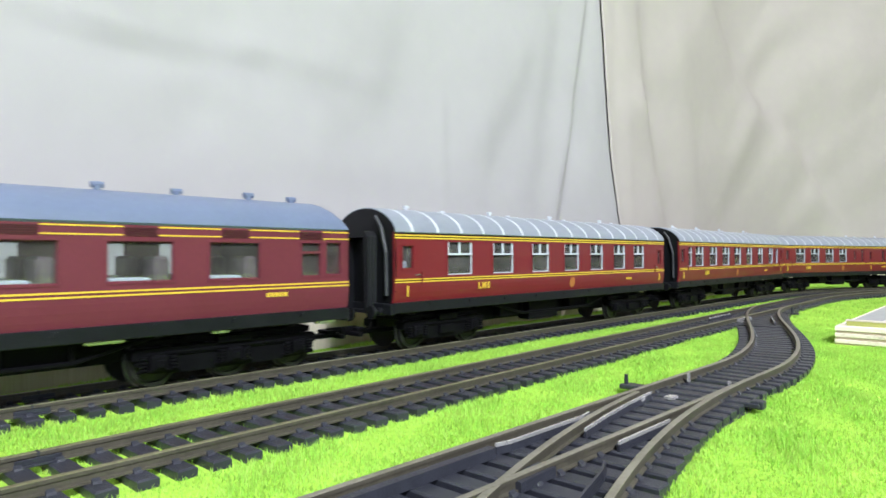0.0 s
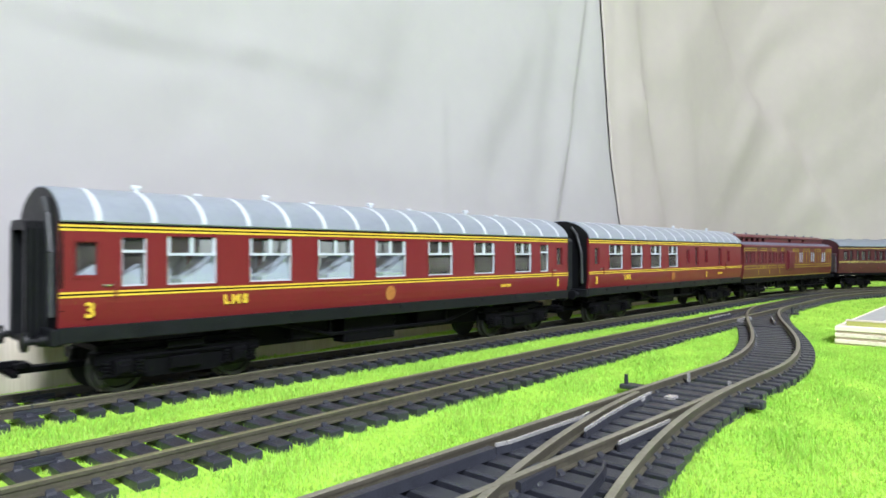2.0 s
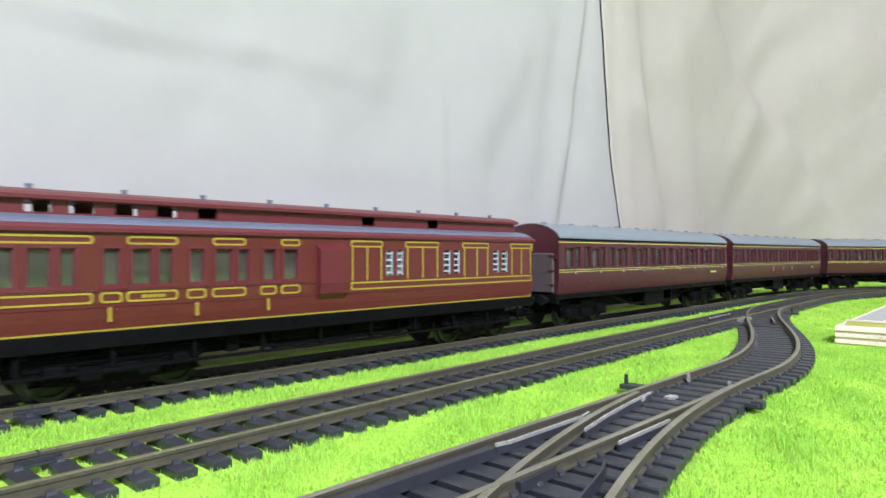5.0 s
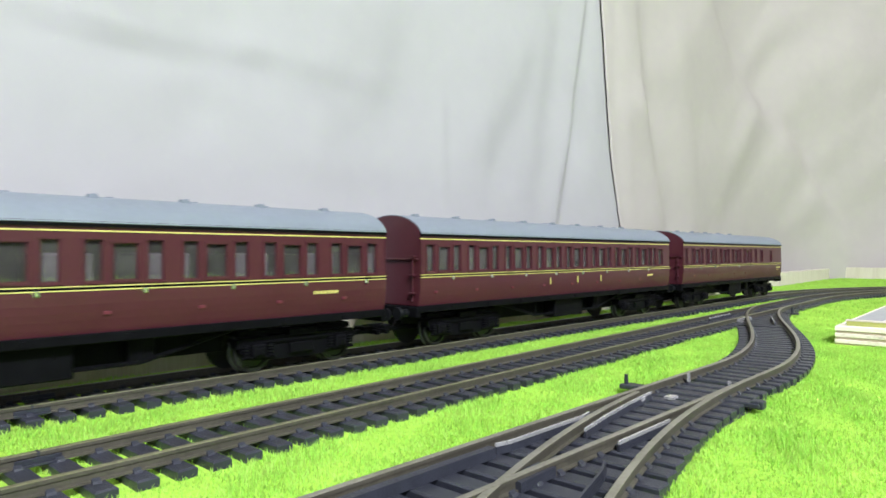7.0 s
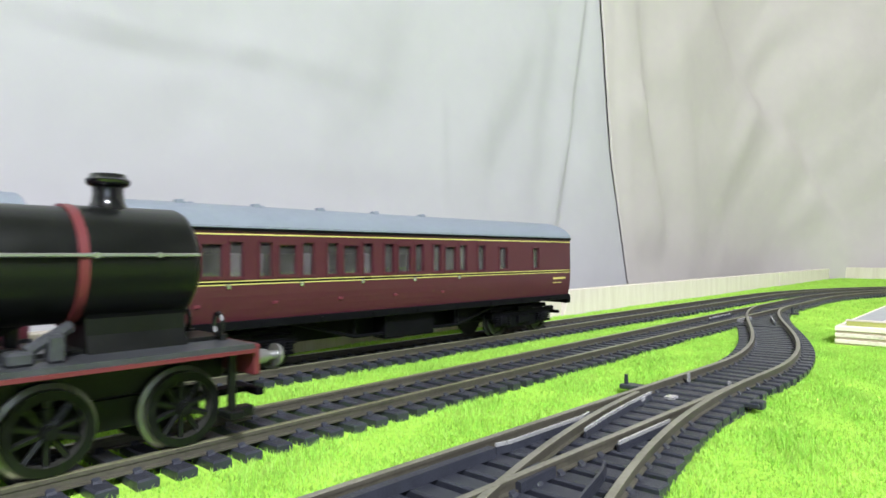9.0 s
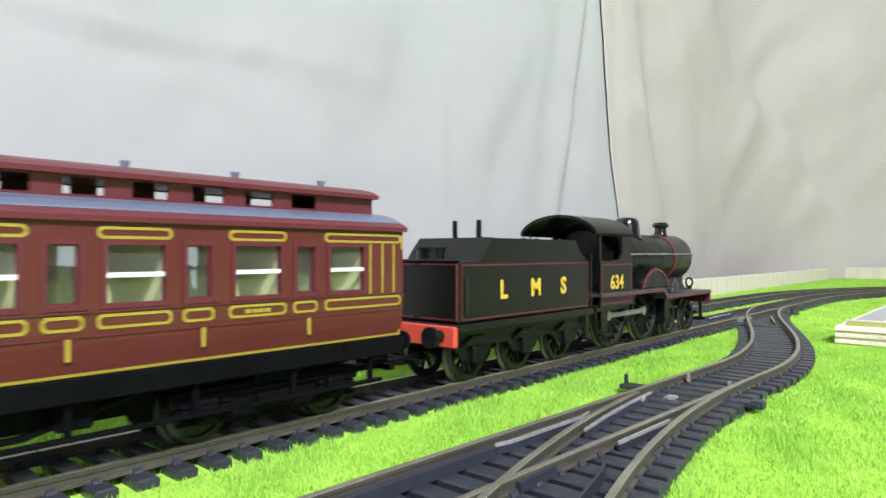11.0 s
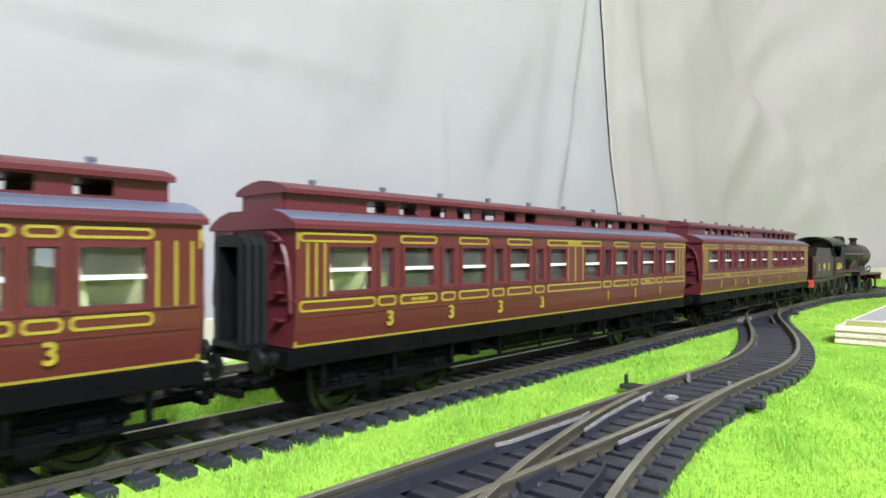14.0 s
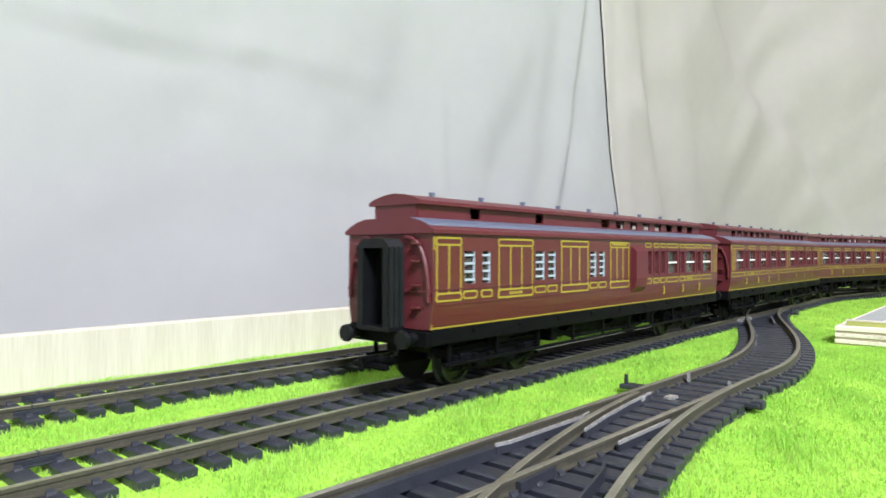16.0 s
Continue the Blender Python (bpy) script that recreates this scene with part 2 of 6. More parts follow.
def loop_track(loop, label, skip=None):
    track = new("railway_track")
    tagged(track, label, "railway track", "tracks on the baseboard")
    n = 500
    line = [loop.at(-loop.s0 + loop.length * k / n) for k in range(n)]
    for off in (-GAUGE, GAUGE):
        sweep("rail", PROF, shifted(line, off), M_OLIVE_RAIL, track, "tarnished nickel-silver rail", closed=True)
    pitch = 7.15
    count = int(loop.length / pitch)
    near, far = [], []
    for k in range(count):
        s = -700 + k * loop.length / count
        if skip and skip[0] < s < skip[1]:
            continue
        (near if -60 < s < 960 else far).append(s)
    lay(track, loop.at, near)
    lay_joined(track, loop.at, far)
    return track


outer_track = loop_track(OUTER, "outer railway track with dull rails beside the plywood fence")
inner_track = loop_track(INNER, "inner railway track with silver-topped rails on black sleepers in the grass", skip=(392, 527))

def joiner(loop, s, off, owner):
    """A folded metal fishplate round the foot of a rail joint."""
    x, y, h = loop.at(s)
    bm = bmesh.new()
    for sg in (-1, 1):
        box(bm, -4, 4, off + sg * 0.85 - 0.18, off + sg * 0.85 + 0.18, 5.9, 7.0, 0.08)
    box(bm, -4, 4, off - 1.35, off + 1.35, 5.35, 5.9, 0.08)
    box(bm, -0.22, 0.22, off - 0.8, off + 0.8, 5.9, 8.06)
    ob = part("rail_joiner", bm, M_SLEEPER, owner, "dark fishplate at a rail joint")
    ob.matrix_basis = Matrix.Translation((x * MM, y * MM, 0)) @ Matrix.Rotation(h, 4, "Z")


joiner(OUTER, 52, -GAUGE, outer_track)
joiner(OUTER, 58, GAUGE, outer_track)
joiner(INNER, 40.5, GAUGE, inner_track)
joiner(INNER, 545, -GAUGE, inner_track)

# the siding between the two turnouts
siding_track = new("railway_track")
tagged(siding_track, "siding track curving away from the inner track, black sleepers", "railway track", "tracks on the baseboard")
near_line = [siding(x) for x in np.arange(-300, 512, 6)]
far_line = [siding(x) for x in np.arange(-300, 500, 6)]
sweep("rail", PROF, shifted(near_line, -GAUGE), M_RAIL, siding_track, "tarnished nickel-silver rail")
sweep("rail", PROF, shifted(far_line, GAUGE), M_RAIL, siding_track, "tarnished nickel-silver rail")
xs, x = [], 212.0
while x < 384:
    xs.append(x)
    x += 7.15 * cos(siding(x)[2])
lay(siding_track, siding, xs)
lay(siding_track, siding, list(np.arange(-290, 20, 7.15)))


def small(name, boxes, material, parent, label=""):
    bm = bmesh.new()
    for b in boxes:
        box(bm, *b)
    return part(name, bm, material, parent, label)


# near turnout: straight road along the siding, curved road towards the viewer
turnout = new("turnout")
tagged(turnout, "hand-worked turnout with black timbers and bright check rails", "turnout", "turnouts")
bl = [branch(x) for x in np.arange(24, 204, 5)]
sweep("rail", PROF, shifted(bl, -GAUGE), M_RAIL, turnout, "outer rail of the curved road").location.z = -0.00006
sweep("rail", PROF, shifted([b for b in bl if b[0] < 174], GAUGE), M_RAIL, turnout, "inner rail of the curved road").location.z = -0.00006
for k, x in enumerate(np.arange(23.9, 208, 7.15)):
    d = straight_road(x) - branch(x)[1]
    ln = 30 + d
    ob = new("sleeper", sleeper_mesh(ln, 4.7, -d / 2, (-GAUGE, GAUGE, -GAUGE - d) if d > 3 else (-GAUGE, GAUGE)))
    ob.parent = turnout
    ob.location = (x * MM, straight_road(x) * MM, 0)
small("tie_plate", [(60, 200, 53.5, 87, 2.3, 3.4)], M_SLEEPER, turnout, "black plastic web under the timbers")
CHK = [(-0.24, 7.0), (0.24, 7.0), (0.24, 7.7), (-0.24, 7.7)]
FOOT = [(-0.36, 5.4), (0.36, 5.4), (0.18, 7.0), (-0.18, 7.0)]


def check_rail(name, line, material, owner, label):
    sweep(name, CHK, line, material, owner, label)
    sweep("chair_strip", FOOT, line, M_SLEEPER, owner)


check_rail("check_rail", [(x, straight_road(x) + 4.9 + (0.8 if x in (104, 140) else 0), -0.032) for x in (104, 108, 122, 136, 140)], M_BRIGHT, turnout, "bright check rail")
check_rail("check_rail", [(x, branch(x)[1] - GAUGE + 4.2 + (0.9 if k in (0, 5) else 0), branch(x)[2]) for k, x in enumerate((58, 63, 75, 90, 104, 109))], M_SLEEPER, turnout, "black plastic check rail")
sweep("check_rail", [(-0.9, 5.5), (0.9, 5.5), (0.9, 7.6), (-0.9, 7.6)], [(x, straight_road(x) + 5.0, -0.032) for x in (58, 70, 102)], M_SLEEPER, turnout, "black plastic check rail")
check_rail("wing_rail", [(x, branch(x)[1] + GAUGE - 2.4, branch(x)[2]) for x in (126, 140, 155, 172)], M_BRIGHT, turnout, "bright sliding blade edge")
check_rail("wing_rail", [(x, straight_road(x) - GAUGE - 2.6, 0) for x in (122, 134, 146)], M_BRIGHT, turnout, "bright sliding blade edge")
small("frog", [(90, 101, 62.2, 66.0, 5.4, 7.3)], M_SLEEPER, turnout, "black plastic crossing nose")
bm = bmesh.new()
box(bm, 183, 187.5, 50.5, 90.5, 4.6, 6.0, 0.3)
box(bm, 183.6, 186.8, 49.6, 53, 4.4, 6.6, 0.3)
tube(bm, (185, 89, 5.5), (185, 89, 8.9), 0.7, 8, 0.55)
part("throw_bar", bm, M_SLEEPER, turnout, "black plastic throw bar with a pin")
for clip in ((163.5, 166.5, 74.6, 75.7, 6.2, 7.3), (174, 178, 70, 72.6, 5.6, 6.3), (197.4, 198.6, 62.4, 63.0, 6, 8.3), (200.4, 201.6, 75.6, 76.2, 6, 8.6)):
    small("blade_clip", [clip], M_BRIGHT, turnout, "bright metal blade clip")

# far turnout, where the siding leaves the inner track
turnout = new("turnout")
tagged(turnout, "turnout joining the siding to the inner track, black timbers", "turnout", "turnouts")
for x in np.arange(389, 524, 7.15):
    y0, y1 = siding(x)[1] - 15, INNER.at(x)[1] + 15
    mid = (y0 + y1) / 2
    ob = new("sleeper", sleeper_mesh(y1 - y0, 4.6, mid - INNER.at(x)[1], (-GAUGE, GAUGE)))
    ob.parent = turnout
    ob.location = (x * MM, INNER.at(x)[1] * MM, 0)
small("tie_plate", [(389, 480, 112, 128, 2.3, 4.4)], M_SLEEPER, turnout, "black plastic web under the timbers")
check_rail("check_rail", [(x, INNER.at(x)[1] + 4.6, 0) for x in (392, 412, 432)], M_BRIGHT, turnout, "bright check rail")
check_rail("check_rail", [(x, siding(x)[1] - 4.7, siding(x)[2]) for x in (395, 412, 430)], M_BRIGHT, turnout, "bright check rail")
small("frog", [(398, 420, 120, 124.4, 5.4, 7.4)], M_BRIGHT, turnout, "metal crossing nose")
bm = bmesh.new()
box(bm, 480, 484, 108, 150, 4.6, 6.0, 0.3)
tube(bm, (482, 112, 5.5), (482, 112, 9.6), 0.9, 8)
part("throw_bar", bm, M_SLEEPER, turnout, "black plastic throw bar with a pin")


# ---- baseboard and grass ----
def plain(name, boxes, material, label, category, kind="", parent=None):
    return tagged(small(name, boxes, material, parent), label, category, kind=kind)


plain("baseboard", [(-1330, 1300, -1060, 236, -18, 0.0)], M_PINE, "plywood baseboard carrying the railway", "baseboard", "structure")
table = new("table_frame")
tagged(table, "softwood frame with square legs under the baseboard", "table")
for x in (-1250, -20, 1220):
    for y in (-1000, 180):
        small("leg", [(x - 22, x + 22, y - 22, y + 22, -900, -18)], M_PINE, table)
for y in (-1000, 180):
    small("rail", [(-1228, 1198, y - 11, y + 11, -90, -18.5)], M_PINE, table)

NX, NY = 420, 200
gx, gy = np.linspace(-1328, 1296, NX), np.linspace(-1058, 229.5, NY)
GX, GY = np.meshgrid(gx, gy, indexing="ij")
GZ = 3.3 + 0.25 * np.sin(GX * 0.021 + GY * 0.013) + 0.2 * np.sin(GY * 0.047 + 1.3)
V = np.stack([GX, GY, GZ], -1).reshape(-1, 3) * MM
idx = np.arange(NX * NY).reshape(NX, NY)
F = np.stack([idx[:-1, :-1], idx[1:, :-1], idx[1:, 1:], idx[:-1, 1:]], -1).reshape(-1, 4)
grass_sheet = mesh_ob("ground", V.tolist(), F.tolist(), M_GRASS, smooth=True)
tagged(grass_sheet, "bright lime-green static grass mat over the board", "ground", kind="structure")


def grass(name, x0, x1, y0, y1, count, low, high, width, seed):
    """Many short fibres standing on the mat, kept off the timbers."""
    rng = np.random.default_rng(seed)
    px, py = rng.uniform(x0, x1, count), rng.uniform(y0, y1, count)
    def inner_y(x):
        return np.where(x < 610, 131.15, -389 + np.sqrt(np.maximum(1, 520.15 ** 2 - np.maximum(0, x - 610) ** 2)))
    def outer_y(x):
        return np.where(x < 626, 193.8 - 0.0289 * x, -389 + np.sqrt(np.maximum(1, 565.0 ** 2 - np.maximum(0, x - 610) ** 2)))
    u = np.clip((px - 235) / 285, 0, 1)
    road = straight_road(px)
    sy = road + (131.15 - road) * u * u * (3 - 2 * u)
    by = road - np.maximum(0, 205 - px) ** 2 / 780.0
    wig = rng.normal(0, 0.45, count)
    on_loop = (np.abs(py - inner_y(px)) < 14.6 + wig) | (np.abs(py - outer_y(px)) < 14.6 + wig)
    on_side = (px < 520) & (np.abs(py - sy) < 14.8 + wig * 0.6) | (px < 205) & (py < road + 14) & (py > by - 14.8 + wig * 0.6)
    on_side |= (px > 388) & (px < 524) & (py > sy - 14.8) & (py < 131)
    on_board = (px > 346) & (py < 65)
    keep = ~on_side & ~on_board & (~on_loop | (rng.random(count) < 0.25))
    px, py, lp = px[keep], py[keep], on_loop[keep]
    n = len(px)
    z0 = 3.1 + 0.25 * np.sin(px * 0.021 + py * 0.013) + 0.2 * np.sin(py * 0.047 + 1.3)
    h = rng.uniform(low, high, n) * (0.75 + 0.35 * np.sin(px * 0.11 + 1.7 * np.sin(py * 0.09)) * np.sin(py * 0.13))
    h = np.where(lp, np.minimum(h, 1.3), h)
    a, lean, b = rng.uniform(0, 2 * pi, n), rng.normal(0, 0.5, n), rng.uniform(0, 2 * pi, n)
    w = width * rng.uniform(0.6, 1.3, n)
    dx, dy = np.cos(a) * w, np.sin(a) * w
    tx, ty = px + np.cos(b) * lean * h, py + np.sin(b) * lean * h
    mx, my = px + np.cos(b) * lean * h * 0.4, py + np.sin(b) * lean * h * 0.4
    v = np.empty((n, 5, 3))
    v[:, 0] = np.stack([px - dx, py - dy, z0], -1)
    v[:, 1] = np.stack([px + dx, py + dy, z0], -1)
    v[:, 2] = np.stack([mx + dx * 0.8, my + dy * 0.8, z0 + h * 0.55], -1)
    v[:, 3] = np.stack([mx - dx * 0.8, my - dy * 0.8, z0 + h * 0.55], -1)
    v[:, 4] = np.stack([tx, ty, z0 + h], -1)
    me = bpy.data.meshes.new(name)
    me.vertices.add(n * 5)
    me.vertices.foreach_set("co", (v * MM).ravel())
    base = np.arange(n)[:, None] * 5
    loops = (base + np.array([[0, 1, 2, 3, 3, 2, 4]])).ravel()
    me.loops.add(len(loops))
    me.loops.foreach_set("vertex_index", loops)
    me.polygons.add(n * 2)
    starts = (np.arange(n)[:, None] * 7 + np.array([[0, 4]])).ravel()
    me.polygons.foreach_set("loop_start", starts)
    me.update(calc_edges=True)
    me.materials.append(M_BLADE)
    ob = new(name, me)
    tagged(ob, "short lime-green static grass fibres standing on the mat", "grass", kind="stuff")
    return ob


grass("grass", 40, 420, -40, 228, 420000, 0.7, 2.2, 0.12, 3)
grass("grass", 420, 1290, -250, 228, 170000, 0.7, 2.0, 0.26, 4)

# ---- fence of thin plywood along the back and the end of the board ----
def fence(name, x0, x1, y0, y1, z1, notch=0.0, label="pale plywood fence board standing along the baseboard edge"):
    bm = bmesh.new()
    box(bm, x0, x1, y0, y1, 0.0, z1, 0.5)
    if notch:
        for v in bm.verts:
            if v.co.x < x0 * MM + 0.001 and v.co.z > z1 * MM - 0.002:
                v.co.x += notch * MM
    return tagged(part(name, bm, M_PINE), label, "fence", "fence boards")


fence("fence_board", -1300, 380.5, 230, 236, 20.6)
fence("fence_board", 383, 925, 230, 236, 20.6, 9)
fence("fence_board", 927, 1230, 230, 236, 20.6)
bm = bmesh.new()
box(bm, 1290, 1297, -1000, 236, 0, 22, 0.5)
tagged(part("fence_board", bm, M_PINE), "pale plywood fence board across the end of the baseboard", "fence", "fence boards")

# ---- layered plywood road base ----
base = new("road_base")
tagged(base, "raised block of stacked plywood layers with a grey road top", "road base")
zs = [1.2, 3.0, 4.1, 5.9, 7.0, 8.8, 9.9, 12.0]
for k in range(7):
    dark = k % 2
    bm = bmesh.new()
    i = 0.5 if dark else random.uniform(0, 0.3)
    box(bm, 348 + i, 760, -230, 63 - i, zs[k], zs[k + 1], 0.15)
    part("plywood_layer", bm, M_PLYDARK if dark else M_PLYEDGE, base)
small("road_surface", [(359, 758, -228, 60.5, 12.0, 12.5)], M_ROAD, base, "grey card road surface")
small("edge_strip", [(353.5, 358, -228, 59, 12.0, 14.2)], M_OLIVE, base, "olive strip along the road edge")
small("strip_cap", [(353.2, 358.3, -228, 59.4, 14.2, 14.7)], M_PINE, base, "pale top of the edge strip")
small("road_mark", [(372, 375, 44.5, 47, 12.5, 13.6), (372, 375, 41.5, 43.6, 12.5, 13.6)], M_WHITE, base, "two small white marks")


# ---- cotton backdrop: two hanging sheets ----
def back_line(u):
    if u < 1000:
        return u, 330.0, 0.0, 1.0
    q = 450 * pi / 2
    if u < 1000 + q:
        a = (u - 1000) / 450
        return 1000 + 450 * sin(a), 330 - 450 * (1 - cos(a)), sin(a), cos(a)
    return 1450.0, -120 - (u - 1000 - q), 1.0, 0.0


def seg(u, z, a, b):
    """How far along the crease from a to b, and the distance from it."""
    dx, dz = b[0] - a[0], b[1] - a[1]
    ln = sqrt(dx * dx + dz * dz)
    t = ((u - a[0]) * dx + (z - a[1]) * dz) / (ln * ln)
    return t, ((u - a[0]) * dz - (z - a[1]) * dx) / ln


# from, to, half width, depth (mm), one-sided step
FOLDS_LEFT = [((85, 153), (136, 152), 1.8, 0.83, 0.9),
               ((130, 152), (202, 157), 2.2, 0.94, 0.9),
               ((195, 158), (293, 157), 3.1, 0.66, 0.9),
               ((199, 156), (203, 127), 2.5, -0.72, 0.7),
               ((373, 161), (375, 91), 1.6, -0.72, 0.9),
               ((602, 334), (563, 158), 5, -3.78, 1),
               ((568, 175), (537, 72), 5, -2.7, 1),
               ((484, 219), (425, 130), 12, -2.25, 0.9),
               ((532, 278), (493, 107), 14, -2.4, 0.9),
               ((278, 199), (251, 88), 24, -2.25, 0.8),
               ((171, 134), (225, 86), 14, 1.35, 0.6),
               ((103, 132), (144, 89), 16, -1.2, 0.7),
               ((320, 227), (299, 143), 12, -1.2, 0.8),
               ((217, 99), (288, 87), 4.2, 0.55, 0.7),
               ((141, 157), (165, 82), 20, -1.35, 0.8)]
FOLDS_RIGHT = [((709, 361), (737, 214), 14, -4.88, 1),
               ((730, 233), (786, 80), 15, -5.25, 1),
               ((688, 142), (709, 25), 10, -1.95, 1),
               ((847, 367), (887, 99), 27, -3.82, 0.8),
               ((953, 438), (1109, 282), 36, -11.05, 1),
               ((1101, 299), (1224, 207), 27, -9.35, 1),
               ((1191, 248), (1273, 141), 14, -5.25, 1),
               ((1261, 160), (1360, 44), 21, -5.95, 1),
               ((1056, 221), (1109, 26), 39, -4.25, 0.8),
               ((1285, 522), (1397, 398), 39, -12.75, 1),
               ((1370, 428), (1463, 230), 45, -11.9, 1),
               ((1329, 309), (1390, 113), 39, -5.1, 0.7),
               ((651, 343), (647, 230), 2, -1.4, 1)]


def drape(u, z, folds):
    d = 0.0
    for a, b, w, depth, step in folds:
        t, r = seg(u, z, a, b)
        fade = smooth01((t + 0.25) / 0.35) * smooth01((1.3 - t) / 0.4)
        if fade <= 0 or abs(r) > 6 * w and not step:
            continue
        g = math.exp(-(r / w) ** 2)
        s = math.tanh(r / w) * math.exp(-(r / (7 * w)) ** 2)
        d += depth * fade * ((1 - step) * g + step * s)
    d *= smooth01((abs(u - gap_edge(z)) - 1) / 40)
    p = Vector((u * 0.004, z * 0.004, 0.3))
    d += 3.0 * noise.noise(p * 0.8) + 1.6 * noise.noise(p * 2.7) + 0.6 * noise.noise(p * 8) + 0.2 * noise.noise(p * 17)
    return d


def hanging(name, u_of, us, zs, folds, lift, cloth, label):
    verts, faces = [], []
    for u in us:
        for z in zs:
            uu = u_of(u, z)
            x, y, nx, ny = back_line(uu)
            d = drape(uu, z, folds) - lift(uu, z)
            verts.append(((x + nx * d) * MM, (y + ny * d) * MM, z * MM))
    nz = len(zs)
    for i in range(len(us) - 1):
        for k in range(nz - 1):
            faces.append((i * nz + k, i * nz + k + 1, (i + 1) * nz + k + 1, (i + 1) * nz + k))
    ob = mesh_ob(name, verts, faces, cloth, smooth=True)
    sol = ob.modifiers.new("cloth", "SOLIDIFY")
    sol.thickness, sol.offset = 0.0006, 0
    return tagged(ob, label, "backdrop", "backdrop sheets", "structure")


def gap_edge(z):
    """The free edge of the near sheet, drawn in towards the top."""
    return 694 - 0.34 * z + 0.00042 * z * z


ZS = sorted(set([-60, -30] + list(range(0, 520, 6)) + list(range(520, 1101, 40))))
hanging("backdrop", lambda u, z: u - (694 - gap_edge(z)) * smooth01((u - 200) / 494), sorted(set(list(range(-1500, 0, 60)) + list(range(0, 684, 5)) + list(range(684, 695, 2)))), ZS,
        FOLDS_LEFT, lambda u, z: -0.8 * smooth01((u - gap_edge(z) + 40) / 40), M_CLOTH,
        "off-white cotton sheet hung as a backdrop, softly creased")
hanging("backdrop", lambda u, z: u + (gap_edge(z) - 0.2 + 0.9 * smooth01((z - 90) / 120) - 700) * (1 - smooth01((u - 700) / 320)), sorted(set(list(range(700, 1600, 6)) + list(range(1600, 2800, 40)))), ZS,
        FOLDS_RIGHT, lambda u, z: 0.8 * (1 - smooth01((u - gap_edge(z)) / 45)), M_CLOTH_WARM, "off-white cotton sheet hanging in folds behind the curve")

# ---- the room ----
RX0, RX1, RY0, RY1, RZ0, RZ1 = -2600, 2700, -2500, 430, -900, 1560
plain("floor", [(RX0 - 100, RX1 + 100, RY0 - 100, RY1 + 100, RZ0 - 50, RZ0)], M_FLOOR, "grey carpeted room floor", "floor", "structure")
plain("ceiling", [(RX0 - 100, RX1 + 100, RY0 - 100, RY1 + 100, RZ1, RZ1 + 50)], M_WALL, "white room ceiling", "ceiling", "structure")
plain("wall_back", [(RX0, RX1, RY1, RY1 + 100, RZ0, RZ1)], M_WALL, "plain pale room wall", "wall", "structure")
plain("wall_left", [(RX0 - 100, RX0, RY0, RY1, RZ0, RZ1)], M_WALL, "plain pale room wall", "wall", "structure")
plain("wall_right", [(RX1, RX1 + 100, RY0, RY1, RZ0, RZ1)], M_WALL, "plain pale room wall", "wall", "structure")
plain("wall_window", [(RX0, -2250, RY0 - 100, RY0, RZ0, RZ1), (-450, RX1, RY0 - 100, RY0, RZ0, RZ1),
                      (-2250, -450, RY0 - 100, RY0, RZ0, 150), (-2250, -450, RY0 - 100, RY0, 1350, RZ1)], M_WALL,
      "plain pale room wall with a window opening", "wall", "structure")
win = new("window_1")
tagged(win, "white-framed window letting in daylight", "window", kind="structure")
small("window_frame", [(-2250, -450, RY0 - 70, RY0 - 20, 150, 200), (-2250, -450, RY0 - 70, RY0 - 20, 1300, 1350), (-2250, -2200, RY0 - 70, RY0 - 20, 200, 1300),
                       (-500, -450, RY0 - 70, RY0 - 20, 200, 1300), (-1375, -1325, RY0 - 70, RY0 - 20, 200, 1300)], M_WHITE, win)
lamp = new("ceiling_lamp")
tagged(lamp, "square white ceiling lamp housing", "ceiling lamp")
small("housing", [(-820, -280, -1420, -880, 1535, 1560)], M_WHITE, lamp)

# ---- rolling stock: materials ----
M_LAKE = mat("crimson_lake_paint", (0.150, 0.0115, 0.017), 0.34, var=0.07, scale=90, coat=0.15, bump=0.05)
M_LAKE_DULL = mat("dull_crimson_paint", (0.125, 0.020, 0.034), 0.5, var=0.08, scale=90, bump=0.08)
M_MAROON = mat("dark_maroon_paint", (0.062, 0.012, 0.019), 0.42, var=0.10, scale=80, coat=0.1, bump=0.08)
M_MIDLAND = mat("red_brown_coach_paint", (0.102, 0.018, 0.018), 0.36, var=0.08, scale=80, coat=0.15, bump=0.06)
M_MIDROOF = mat("red_roof_paint", (0.110, 0.017, 0.025), 0.45, var=0.08, scale=80, bump=0.1)
M_SILVER = mat("silver_roof_paint", (0.28, 0.31, 0.37), 0.38, metal=0.25, var=0.07, scale=60, bump=0.06)
M_RIB = mat("white_roof_rib", (0.52, 0.55, 0.60), 0.4, var=0.05, scale=90)
M_BLUEROOF = mat("blue_grey_roof", (0.135, 0.17, 0.26), 0.45, var=0.08, scale=60, bump=0.08)
M_GREYROOF = mat("pale_grey_roof", (0.185, 0.21, 0.245), 0.55, var=0.08, scale=60, bump=0.1)
M_LEADROOF = mat("lilac_grey_roof", (0.125, 0.14, 0.205), 0.4, var=0.08, scale=60, bump=0.1)
M_BLACK = mat("black_underframe_plastic", (0.004, 0.004, 0.005), 0.5, var=0.35, scale=160, bump=0.25, spec=0.07)
M_SOLEBAR = mat("charcoal_solebar_plastic", (0.008, 0.009, 0.011), 0.42, var=0.3, scale=150, bump=0.15, spec=0.25)
M_GLOSS = mat("glossy_black_paint", (0.006, 0.006, 0.007), 0.14, var=0.3, scale=120, coat=0.3)
